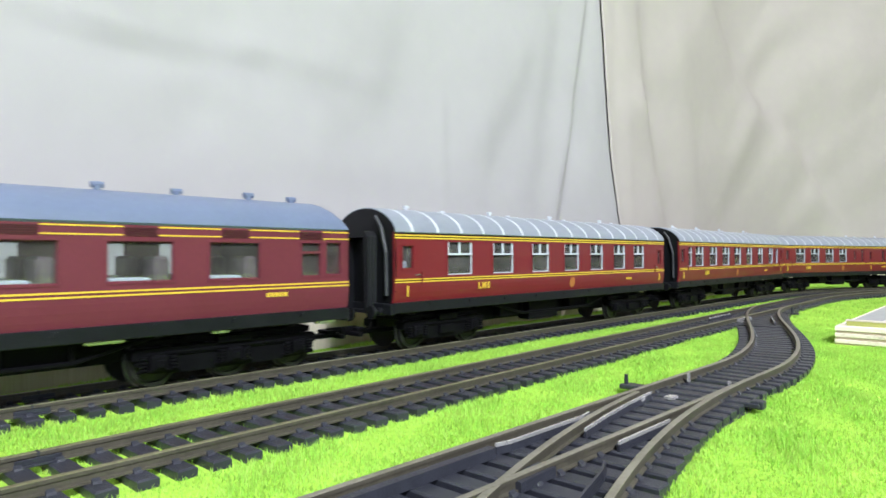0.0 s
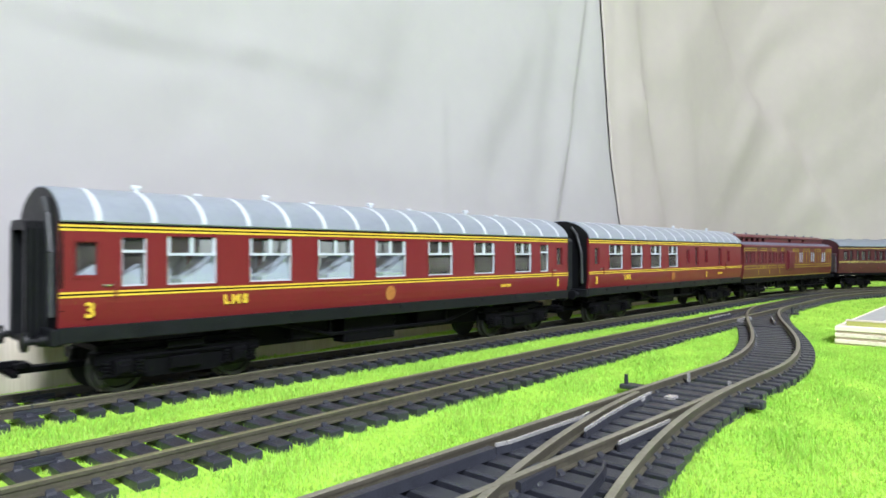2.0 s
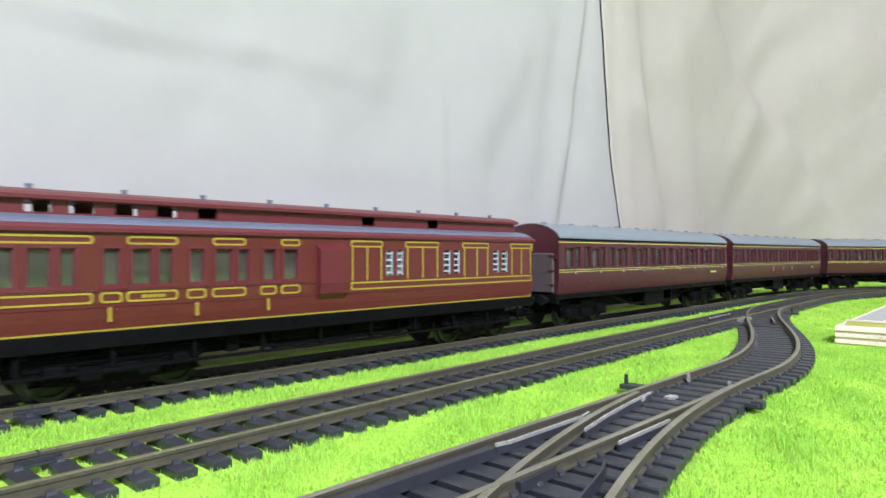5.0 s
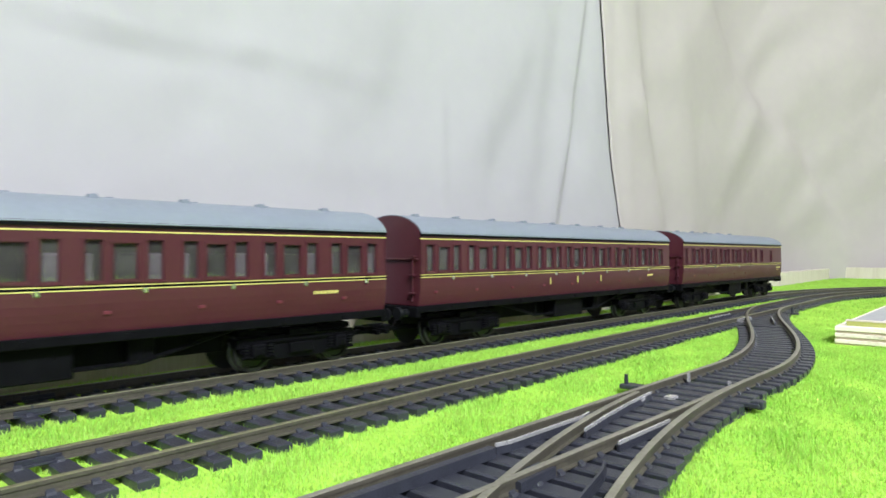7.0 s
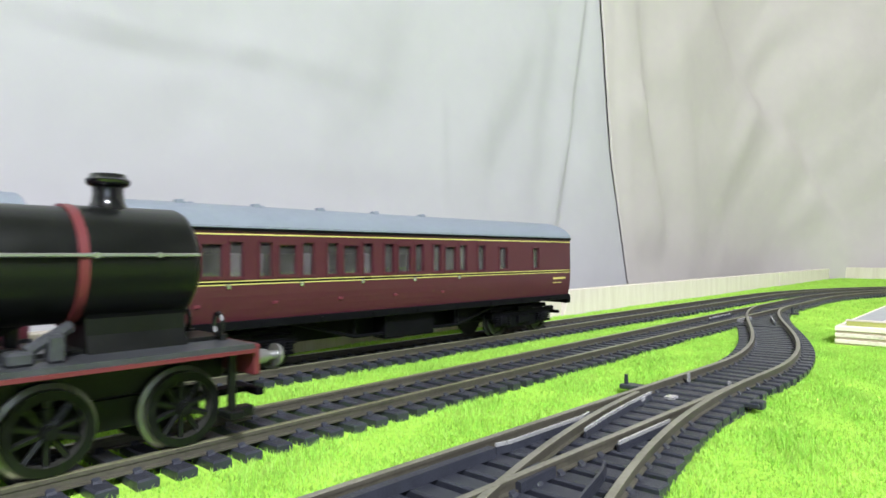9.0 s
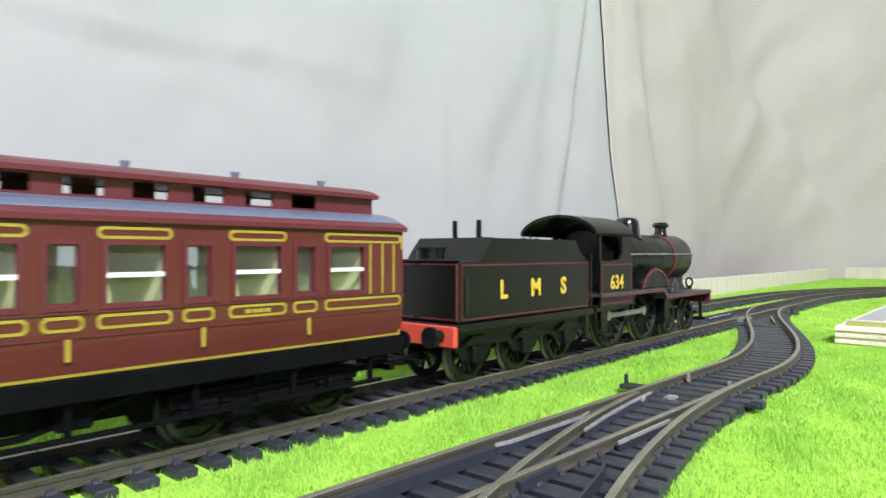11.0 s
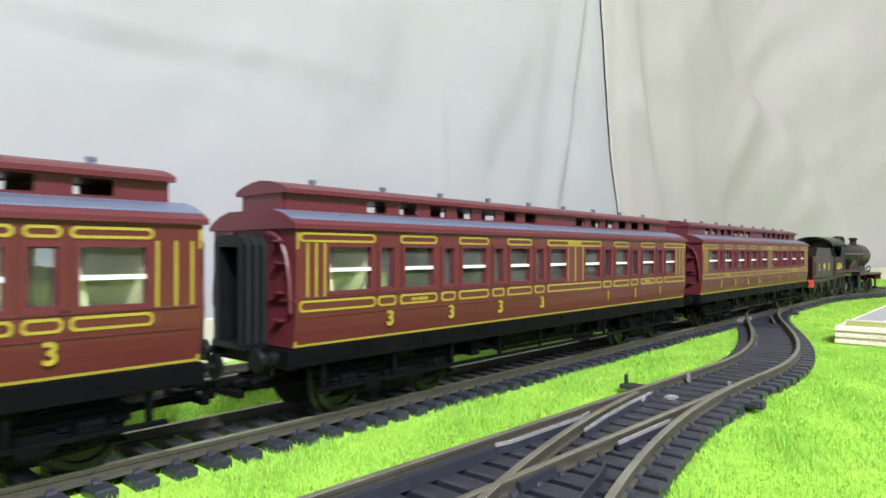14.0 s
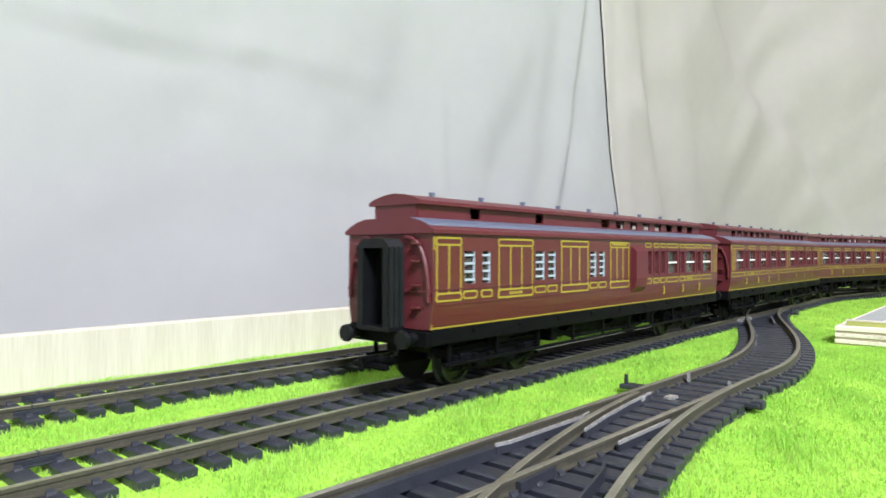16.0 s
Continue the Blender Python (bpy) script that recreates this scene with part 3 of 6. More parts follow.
# black parts lifted to grey: grazing sheen painted into the colour
M_PLATE = mat("sheen_grey_plate", (0.045, 0.047, 0.052), 0.38, var=0.35, scale=90, bump=0.15)
M_GANGWAY = mat("black_gangway_plastic", (0.006, 0.0065, 0.008), 0.45, var=0.25, scale=180, bump=0.15, spec=0.22)
M_GOLD = mat("gold_lining", (0.66, 0.46, 0.04), 0.45, var=0.10, scale=300)
M_YELLOW = mat("yellow_lining", (0.36, 0.28, 0.03), 0.5, var=0.14, scale=300)
M_STRAW = mat("straw_lining", (0.62, 0.56, 0.16), 0.5, var=0.10, scale=300)
M_CREST = mat("gilt_crest", (0.36, 0.14, 0.035), 0.5, var=0.35, scale=900)
M_SASH = mat("pale_sash_paint", (0.46, 0.50, 0.56), 0.5, var=0.05, scale=200)
M_SEAT = mat("pale_blue_seat_plastic", (0.40, 0.45, 0.54), 0.5, var=0.06, scale=90)
M_CREAM = mat("cream_partition_plastic", (0.80, 0.76, 0.42), 0.5, var=0.10, scale=90)
M_DARKSEAT = mat("dark_interior_plastic", (0.075, 0.058, 0.066), 0.6, var=0.2, scale=120)
M_BLUESEAT = mat("blue_seat_plastic", (0.10, 0.12, 0.34), 0.5, var=0.1, scale=90)
M_WHEEL = mat("dark_wheel_metal", (0.028, 0.028, 0.026), 0.4, metal=0.5, var=0.2, scale=150)
M_TYRE = mat("worn_tyre_steel", (0.19, 0.19, 0.165), 0.35, metal=0.85, var=0.15, scale=150)
M_LOCO = mat("satin_black_loco_paint", (0.0055, 0.006, 0.0055), 0.31, var=0.3, scale=120, coat=0.0, spec=0.32, bump=0.05)
M_REDLINE = mat("red_lining", (0.125, 0.022, 0.026), 0.45, var=0.1, scale=200)
M_BEAM = mat("red_buffer_beam", (0.62, 0.075, 0.045), 0.4, var=0.08, scale=150)
M_ROD = mat("dull_steel_rod", (0.42, 0.42, 0.41), 0.42, metal=0.9, var=0.12, scale=200)
M_BRASSY = mat("bright_steel_fitting", (0.62, 0.62, 0.60), 0.25, metal=0.9, var=0.08, scale=200)
M_GLASS = clear("veiled_window_glazing", (0.90, 0.93, 0.92), veil=0.035)
M_COAL = mat("coal", (0.012, 0.012, 0.013), 0.4, var=0.4, scale=400, bump=0.6)


# ---- rolling stock: helpers. Local x along the vehicle, z from the rail head, millimetres ----
def wall_mesh(bm, length, z0, z1, yfun, holes, thick, side, cuts=()):
    """A side wall with real openings; yfun(z) is the outer half width."""
    us = sorted({0.0, float(length)} | {float(h[0]) for h in holes} | {float(h[1]) for h in holes})
    zs = sorted({float(z0), float(z1)} | {float(h[2]) for h in holes} | {float(h[3]) for h in holes} | {float(c) for c in cuts if z0 < c < z1})
    nu, nz = len(us), len(zs)

    def solid(i, k):
        if not (0 <= i < nu - 1 and 0 <= k < nz - 1):
            return False
        u, z = (us[i] + us[i + 1]) / 2, (zs[k] + zs[k + 1]) / 2
        return not any(h[0] < u < h[1] and h[2] < z < h[3] for h in holes)

    def grid(off):
        return [[bm.verts.new(Vector((u - length / 2, side * (yfun(z) - off), z)) * MM) for z in zs] for u in us]
    out, inn = grid(0), grid(thick)
    for i in range(nu - 1):
        for k in range(nz - 1):
            if not solid(i, k):
                continue
            for g in (out, inn):
                bm.faces.new((g[i][k], g[i + 1][k], g[i + 1][k + 1], g[i][k + 1]))
            for (di, dk, a, b) in ((-1, 0, (i, k), (i, k + 1)), (1, 0, (i + 1, k), (i + 1, k + 1)),
                                   (0, -1, (i, k), (i + 1, k)), (0, 1, (i, k + 1), (i + 1, k + 1))):
                if not solid(i + di, k + dk):
                    bm.faces.new((out[a[0]][a[1]], out[b[0]][b[1]], inn[b[0]][b[1]], inn[a[0]][a[1]]))
    loose = [v for v in bm.verts if not v.link_faces]
    bmesh.ops.delete(bm, geom=loose, context="VERTS")


def arch(half, z0, rise, n=14, power=2.0):
    """Roof section from one eave over to the other."""
    pts = []
    for k in range(n + 1):
        t = pi * k / n
        y = -half * cos(t)
        pts.append((y, z0 + rise * (max(0.0, 1 - abs(y / half) ** power)) ** 0.62))
    return pts


def roof_mesh(bm, length, prof, thick, dome=0.0, ends=None):
    """A thin vaulted roof; dome: how far the ends are rounded down."""
    xs = [0, length]
    if dome:
        xs = [0, dome * 0.15, dome * 0.4, dome * 0.7, dome] + [length - dome, length - dome * 0.7, length - dome * 0.4, length - dome * 0.15, length]
    z0 = prof[0][1]
    rings = []
    for x in xs:
        d = min(x, length - x)
        f = 1.0
        if dome and d < dome:
            f = 0.45 + 0.55 * sqrt(max(0, 1 - (1 - d / dome) ** 2))
        rings.append(([bm.verts.new(Vector((x - length / 2, y, z0 + (z - z0) * f)) * MM) for y, z in prof],
                      [bm.verts.new(Vector((x - length / 2, y * 0.96, z0 - 0.2 + (z - z0 - thick) * f)) * MM) for y, z in prof]))
    n = len(prof)
    for (o1, i1), (o2, i2) in zip(rings, rings[1:]):
        for k in range(n - 1):
            bm.faces.new((o1[k], o1[k + 1], o2[k + 1], o2[k]))
            bm.faces.new((i1[k + 1], i1[k], i2[k], i2[k + 1]))
        bm.faces.new((o1[0], o2[0], i2[0], i1[0]))
        bm.faces.new((o1[-1], i1[-1], i2[-1], o2[-1]))
    for o, i in (rings[0], rings[-1]):
        for k in range(n - 1):
            bm.faces.new((o[k], i[k], i[k + 1], o[k + 1]))


def slab(bm, pts, x0, x1):
    """A plate with the outline pts (y, z), from x0 to x1."""
    a = [bm.verts.new(Vector((x0, y, z)) * MM) for y, z in pts]
    b = [bm.verts.new(Vector((x1, y, z)) * MM) for y, z in pts]
    bm.faces.new(a)
    bm.faces.new(b[::-1])
    for k in range(len(pts)):
        j = (k + 1) % len(pts)
        bm.faces.new((a[k], b[k], b[j], a[j]))


def plate_xz(bm, pts, y0, y1):
    """A plate with the outline pts (x, z), from y0 to y1."""
    a = [bm.verts.new(Vector((x, y0, z)) * MM) for x, z in pts]
    b = [bm.verts.new(Vector((x, y1, z)) * MM) for x, z in pts]
    bm.faces.new(a)
    bm.faces.new(b[::-1])
    for k in range(len(pts)):
        j = (k + 1) % len(pts)
        bm.faces.new((a[k], b[k], b[j], a[j]))


def strip(bm, u0, u1, z0, z1, length, yfun, side, proud=0.14):
    """A painted line on a side wall."""
    y0, y1 = yfun(z0), yfun(z1)
    vs = []
    for d in (proud, -0.2):
        vs.append([bm.verts.new(Vector((u - length / 2, side * (y + d), z)) * MM) for u, z, y in ((u0, z0, y0), (u1, z0, y0), (u1, z1, y1), (u0, z1, y1))])
    bm.faces.new(vs[0])
    for k in range(4):
        j = (k + 1) % 4
        bm.faces.new((vs[0][k], vs[0][j], vs[1][j], vs[1][k]))


def ring(bm, u0, u1, z0, z1, length, yfun, side, w=0.55, r=1.0):
    """A lined panel with chamfered corners."""
    outer = [(u0 + r, z0), (u1 - r, z0), (u1, z0 + r), (u1, z1 - r), (u1 - r, z1), (u0 + r, z1), (u0, z1 - r), (u0, z0 + r)]
    q = r * 0.8
    a, b, c, d = u0 + w, u1 - w, z0 + w, z1 - w
    inner = [(a + q, c), (b - q, c), (b, c + q), (b, d - q), (b - q, d), (a + q, d), (a, d - q), (a, c + q)]
    vo = [bm.verts.new(Vector((u - length / 2, side * (yfun(z) + 0.15), z)) * MM) for u, z in outer]
    vi = [bm.verts.new(Vector((u - length / 2, side * (yfun(z) + 0.15), z)) * MM) for u, z in inner]
    vb = [bm.verts.new(Vector((u - length / 2, side * (yfun(z) - 0.1), z)) * MM) for u, z in outer]
    for k in range(8):
        j = (k + 1) % 8
        bm.faces.new((vo[k], vo[j], vi[j], vi[k]))
        bm.faces.new((vo[k], vb[k], vb[j], vo[j]))


FONT_CACHE = {}


def lettering(text, size, material, parent, x, y, z, side, name="lettering", label="", bold=0.0, spread=1.0):
    """Raised letters on a side, reading from outside."""
    key = (text, size, bold, spread, material.name)
    if key not in FONT_CACHE:
        cu = bpy.data.curves.new("lettering", "FONT")
        cu.body, cu.size, cu.align_x, cu.align_y = text, size * MM, "CENTER", "CENTER"
        cu.extrude, cu.offset, cu.space_character = 0.08 * MM, bold * MM, spread
        cu.resolution_u = 3
        tmp = bpy.data.objects.new("lettering", cu)
        scene.collection.objects.link(tmp)
        me = bpy.data.meshes.new_from_object(tmp.evaluated_get(bpy.context.evaluated_depsgraph_get()))
        bpy.data.objects.remove(tmp)
        me.materials.clear()
        me.materials.append(material)
        FONT_CACHE[key] = me
    ob = new(name, FONT_CACHE[key])
    ob.parent = parent
    turn = Matrix.Rotation(pi / 2, 4, "X") if side < 0 else Matrix.Rotation(pi, 4, "Z") @ Matrix.Rotation(pi / 2, 4, "X")
    ob.matrix_basis = Matrix.Translation(Vector((x, side * y, z)) * MM) @ turn
    if label:
        tagged(ob, label)
    return ob


MESHES = {}


def wheelset_mesh(r, spokes=0, width=2.6, back=7.0):
    key = ("wheelset", r, spokes)
    if key in MESHES:
        return MESHES[key]
    bm = bmesh.new()
    tube(bm, (0, -10.5, 0), (0, 10.5, 0), 1.0, 8)
    for side in (-1, 1):
        ax = Matrix.Rotation(-side * pi / 2, 4, "X")
        y0, y1 = back, back + width
        if spokes:
            lathe_ring = [(r + 0.9, y0), (r + 0.9, y0 + 0.6), (r, y0 + 0.9), (r - 0.1, y1), (r - 1.7, y1), (r - 1.7, y0), (r + 0.9, y0)]
            rings = []
            n = 36
            for rr, h in lathe_ring[:-1]:
                rings.append([bm.verts.new(ax @ Vector((rr * cos(2 * pi * k / n), rr * sin(2 * pi * k / n), h)) * MM) for k in range(n)])
            for p, q in zip(rings, rings[1:] + rings[:1]):
                for k in range(n):
                    bm.faces.new((p[k], p[(k + 1) % n], q[(k + 1) % n], q[k]))
            tube(bm, (0, side * y0, 0), (0, side * (y1 + 0.4), 0), r * 0.2, 12)
            for s in range(spokes):
                a = 2 * pi * s / spokes
                c = Vector((cos(a), 0, sin(a)))
                p0, p1 = c * r * 0.15, c * (r - 1.3)
                tube(bm, (p0.x, side * (y0 + 1.2), p0.z), (p1.x, side * (y0 + 1.2), p1.z), 0.55 + r * 0.012, 5)
            if r > 10:
                tube(bm, (r * 0.48, side * y0, 0), (r * 0.48, side * (y1 + 1.6), 0), 1.3, 8)
                a = [Vector((0, 0, z)) for z in (-2.6, 2.6)]
                box(bm, 0, r * 0.5, min(side * y1, side * (y1 + 0.5)), max(side * y1, side * (y1 + 0.5)), -1.9, 1.9, 0.3)
        else:
            lathe(bm, [(r + 0.8, y0), (r + 0.8, y0 + 0.6), (r, y0 + 0.9), (r - 0.15, y1), (r - 1.3, y1), (r - 1.5, y1 - 0.7), (r * 0.35, y1 - 0.5), (r * 0.3, y1 + 0.2)], ax, 24)
    bmesh.ops.recalc_face_normals(bm, faces=bm.faces)
    me = bpy.data.meshes.new("wheelset")
    bm.to_mesh(me)
    bm.free()
    me.materials.append(M_TYRE if spokes else M_WHEEL)
    if spokes:
        me.materials.append(M_LOCO)
        for p in me.polygons:
            c = p.center
            if sqrt(c.x ** 2 + c.z ** 2) < (r - 1.75) * MM or abs(p.normal.y) > 0.8 and sqrt(c.x ** 2 + c.z ** 2) < (r - 0.3) * MM:
                p.material_index = 1
    MESHES[key] = me
    return me


WHEELS = []      # (wheelset, radius, thing)
BOGIES = []      # (bogie, offset along the thing, thing)
VEHICLES = []    # (thing, loop, centre along the train, half wheelbase)


def wheelset(parent, thing, x, r, spokes=0):
    ob = new("wheelset", wheelset_mesh(r, spokes))
    ob.parent = parent
    ob.location = (x * MM, 0, r * MM)
    WHEELS.append((ob, r, thing, x))
    return ob


def bogie_mesh(axles, style):
    key = ("bogie", tuple(axles), style)
    if key in MESHES:
        return MESHES[key]
    bm = bmesh.new()
    a, b = min(axles) - 6, max(axles) + 6
    for s in (-1, 1):
        def bx(x0, x1, y0, y1, z0, z1, bev=0.25):
            box(bm, x0, x1, min(s * y0, s * y1), max(s * y0, s * y1), z0, z1, bev)
        bx(a, b, 11.0, 12.4, 8.6, 11.4)
        bx(a + 3, b - 3, 12.4, 12.8, 9.2, 10.2)
        plate_xz(bm, [(a, 10.4), (b, 10.4), (b, 7.0), (b - 4, 4.2), (b - 15, 3.6), (a + 15, 3.6), (a + 4, 4.2), (a, 7.0)], min(s * 11.0, s * 11.9), max(s * 11.0, s * 11.9))
        mid = (min(axles) + max(axles)) / 2
        bx(mid - 4.5, mid + 4.5, 11.2, 13.4, 5.2, 8.6)
        bx(mid - 5.5, mid + 5.5, 11.4, 13.8, 11.0, 13.2)
        for ax in axles:
            bx(ax - 2.4, ax + 2.4, 11.2, 14.0, 5.0, 9.4, 0.5)
            bx(ax - 1.3, ax + 1.3, 14.0, 14.6, 5.8, 8.2, 0.3)
            for dx in (-4.2, 4.2):
                for k in range(4):
                    tube(bm, (ax + dx, s * 12.9, 5.4 + k * 1.0), (ax + dx, s * 12.9, 6.0 + k * 1.0), 1.15, 7)
            bx(ax - 6, ax + 6, 12.0, 13.2, 4.6, 5.3)
        bx(a - 1, a + 1, 6, 12.4, 8.0, 11.0)
        bx(b - 1, b + 1, 6, 12.4, 8.0, 11.0)
    box(bm, a, b, -10.6, 10.6, 11.6, 13.4, 0.3)
    box(bm, (a + b) / 2 - 5, (a + b) / 2 + 5, -11, 11, 8, 12, 0.3)
    bmesh.ops.recalc_face_normals(bm, faces=bm.faces)
    me = bpy.data.meshes.new("bogie")
    bm.to_mesh(me)
    bm.free()
    me.materials.append(M_BLACK)
    MESHES[key] = me
    return me


def bogie(thing, x, axles=(-17, 17), r=6.9, style="plate"):
    ob = new("bogie", bogie_mesh(axles, style))
    ob.parent = thing
    ob.location = (x * MM, 0, 0)
    for a in axles:
        wheelset(ob, thing, a, r)
    BOGIES.append((ob, x, thing))
    return ob


def buffers(thing, length, z=15.0, y=11.3, head=2.6, out=5.5, ends=(-1, 1)):
    for e in ends:
        for s in (-1, 1):
            bm = bmesh.new()
            x = e * length / 2
            tube(bm, (x - e * 0.3, s * y, z), (x + e * out * 0.55, s * y, z), 1.7, 10, 1.4)
            tube(bm, (x + e * out * 0.5, s * y, z), (x + e * out, s * y, z), 0.9, 8)
            tube(bm, (x + e * (out - 0.2), s * y, z), (x + e * (out + 0.9), s * y, z), head, 14, head * 0.9)
            part("buffer", bm, M_GANGWAY, thing, smooth=40)


def coupling(thing, length, ends=(-1, 1)):
    for e in ends:
        bm = bmesh.new()
        x = e * length / 2
        def bx(a, b, y0, y1, z0, z1):
            box(bm, min(x + e * a, x + e * b), max(x + e * a, x + e * b), y0, y1, z0, z1, 0.25)
        bx(-14, 6, -2.0, 2.0, 6.8, 8.4)
        bx(5.5, 7.5, -6.5, 6.5, 6.6, 8.2)
        bx(2, 6, -3.5, 3.5, 8.2, 9.6)
        bx(4, 10.5, -0.8, 0.8, 8.4, 10.2)
        bx(9.3, 10.3, -0.8, 0.8, 6.2, 10.2)
        part("coupling", bm, M_BLACK, thing, "black tension-lock coupling")


def underframe(thing, length, width, z_top, kind):
    bm = bmesh.new()
    y = width / 2
    for s in (-1, 1):
        box(bm, -length / 2, length / 2, min(s * (y - 1.6), s * (y - 0.2)), max(s * (y - 1.6), s * (y - 0.2)), z_top - (4.2 if kind == "gas" else 4.0 if kind == "lms" else 2.6), z_top - 0.02, 0.2)
        for k in range(-4, 5):
            xx = k * length / 9.6
            box(bm, xx - 0.6, xx + 0.6, min(s * (y - 0.3), s * (y + 0.15)), max(s * (y - 0.3), s * (y + 0.15)), z_top - 1.9, z_top - 0.7)
    box(bm, -length / 2 + 1, length / 2 - 1, -y + 1.6, y - 1.6, z_top - 1.4, z_top + 0.4)
    for e in (-1, 1):
        box(bm, e * length / 2 - 1.2, e * length / 2 + 1.2, -y + 0.6, y - 0.6, z_top - 4.6, z_top - 0.4, 0.3)
    part("underframe", bm, M_SOLEBAR if kind == "lms" else M_BLACK, thing, "black solebars and floor")
    for s in (-1, 1):
        # lengthwise black plate, added to deepen the shade between the bogies
        bm = bmesh.new()
        box(bm, -length / 2 + 58, length / 2 - 58, min(s * 6.2, s * 7.0), max(s * 6.2, s * 7.0), 7.6, z_top - 1.4)
        part("floor_shade_plate", bm, M_BLACK, thing, "added black plate standing in for shade under the floor")
        bm = bmesh.new()
        q = length * 0.17
        yy = s * (y - 5)
        lo = z_top - 9.5
        for p, r in (((-q * 1.55, z_top - 2), (-q * 0.75, lo)), ((-q * 0.75, lo), (q * 0.75, lo)), ((q * 0.75, lo), (q * 1.55, z_top - 2)),
                     ((-q * 0.75, lo), (-q * 0.75, z_top - 2)), ((q * 0.75, lo), (q * 0.75, z_top - 2))):
            tube(bm, (p[0], yy, p[1]), (r[0], yy, r[1]), 0.65, 6)
        part("truss_rod", bm, M_BLACK, thing, "black truss rod under the floor")
        if kind == "lms":
            boxes = [(-23, 1, 6, 13, 6.2), (14, 30, 7, 12, 8.5), (-44, -30, 7, 12, 9)]
        elif kind == "gas":
            boxes = [(32, 38, 8, 13, 8), (-44, -40, 8, 13, 8)]
            for xx in (-20, 14):
                bm = bmesh.new()
                tube(bm, (xx - 9, s * 8, z_top - 5), (xx + 9, s * 8, z_top - 5), 3.0, 12)
                part("gas_cylinder", bm, M_BLACK, thing)
        else:
            boxes = [(-14, 12, 7, 14.5, 6.0), (26, 33, 8, 13, 8.0)]
        for x0, x1, y0, y1, z0 in boxes:
            bm = bmesh.new()
            box(bm, x0, x1, min(s * y0, s * y1), max(s * y0, s * y1), z0, z_top - 1.5, 0.4)
            part("battery_box", bm, M_BLACK, thing)


def gangway(thing, length, e, width=13.0, z0=15.5, z1=43.0, deep=8.0):
    bm = bmesh.new()
    x = e * length / 2
    n = 6
    rings = []
    for k in range(n + 1):
        xx = x + e * deep * k / n
        w = width / 2 - (0.55 if k % 2 else 0.0)
        t = z1 - (0.55 if k % 2 else 0.0)
        pts = [(-w, z0), (-w, t - 2), (-w + 2, t), (w - 2, t), (w, t - 2), (w, z0), (width / 2 - 2.2, z0), (width / 2 - 2.2, z1 - 2.6),
               (-width / 2 + 2.2, z1 - 2.6), (-width / 2 + 2.2, z0)]
        rings.append([bm.verts.new(Vector((xx, y, z)) * MM) for y, z in pts])
    for p, q in zip(rings, rings[1:]):
        for k in range(10):
            bm.faces.new((p[k], p[(k + 1) % 10], q[(k + 1) % 10], q[k]))
    bm.faces.new(rings[0])
    bm.faces.new(rings[-1][::-1])
    part("gangway", bm, M_GANGWAY, thing, "black corridor gangway")
    bm = bmesh.new()
    box(bm, min(x, x + e * deep), max(x, x + e * deep), -width / 2, width / 2, z0 - 1.2, z0 - 0.02)
    part("gangway_plate", bm, M_GANGWAY, thing)
    bm = bmesh.new()
    box(bm, min(x, x + e * 0.6), max(x, x + e * 0.6), -width / 2 + 2.2, width / 2 - 2.2, z0, z1 - 2.7)
    part("gangway_door", bm, M_GANGWAY, thing)


def roof_vents(thing, length, spots, material, z_of, size=1.6, name="roof_vent"):
    for u, y in spots:
        bm = bmesh.new()
        z = z_of(y)
        tube(bm, (u - length / 2, y, z - 0.6), (u - length / 2, y, z + size * 0.8), size * 0.62, 10)
        tube(bm, (u - length / 2 - size, y, z + size * 0.85), (u - length / 2 + size, y, z + size * 0.85), size * 0.55, 8)
        part(name, bm, material, thing, smooth=40)


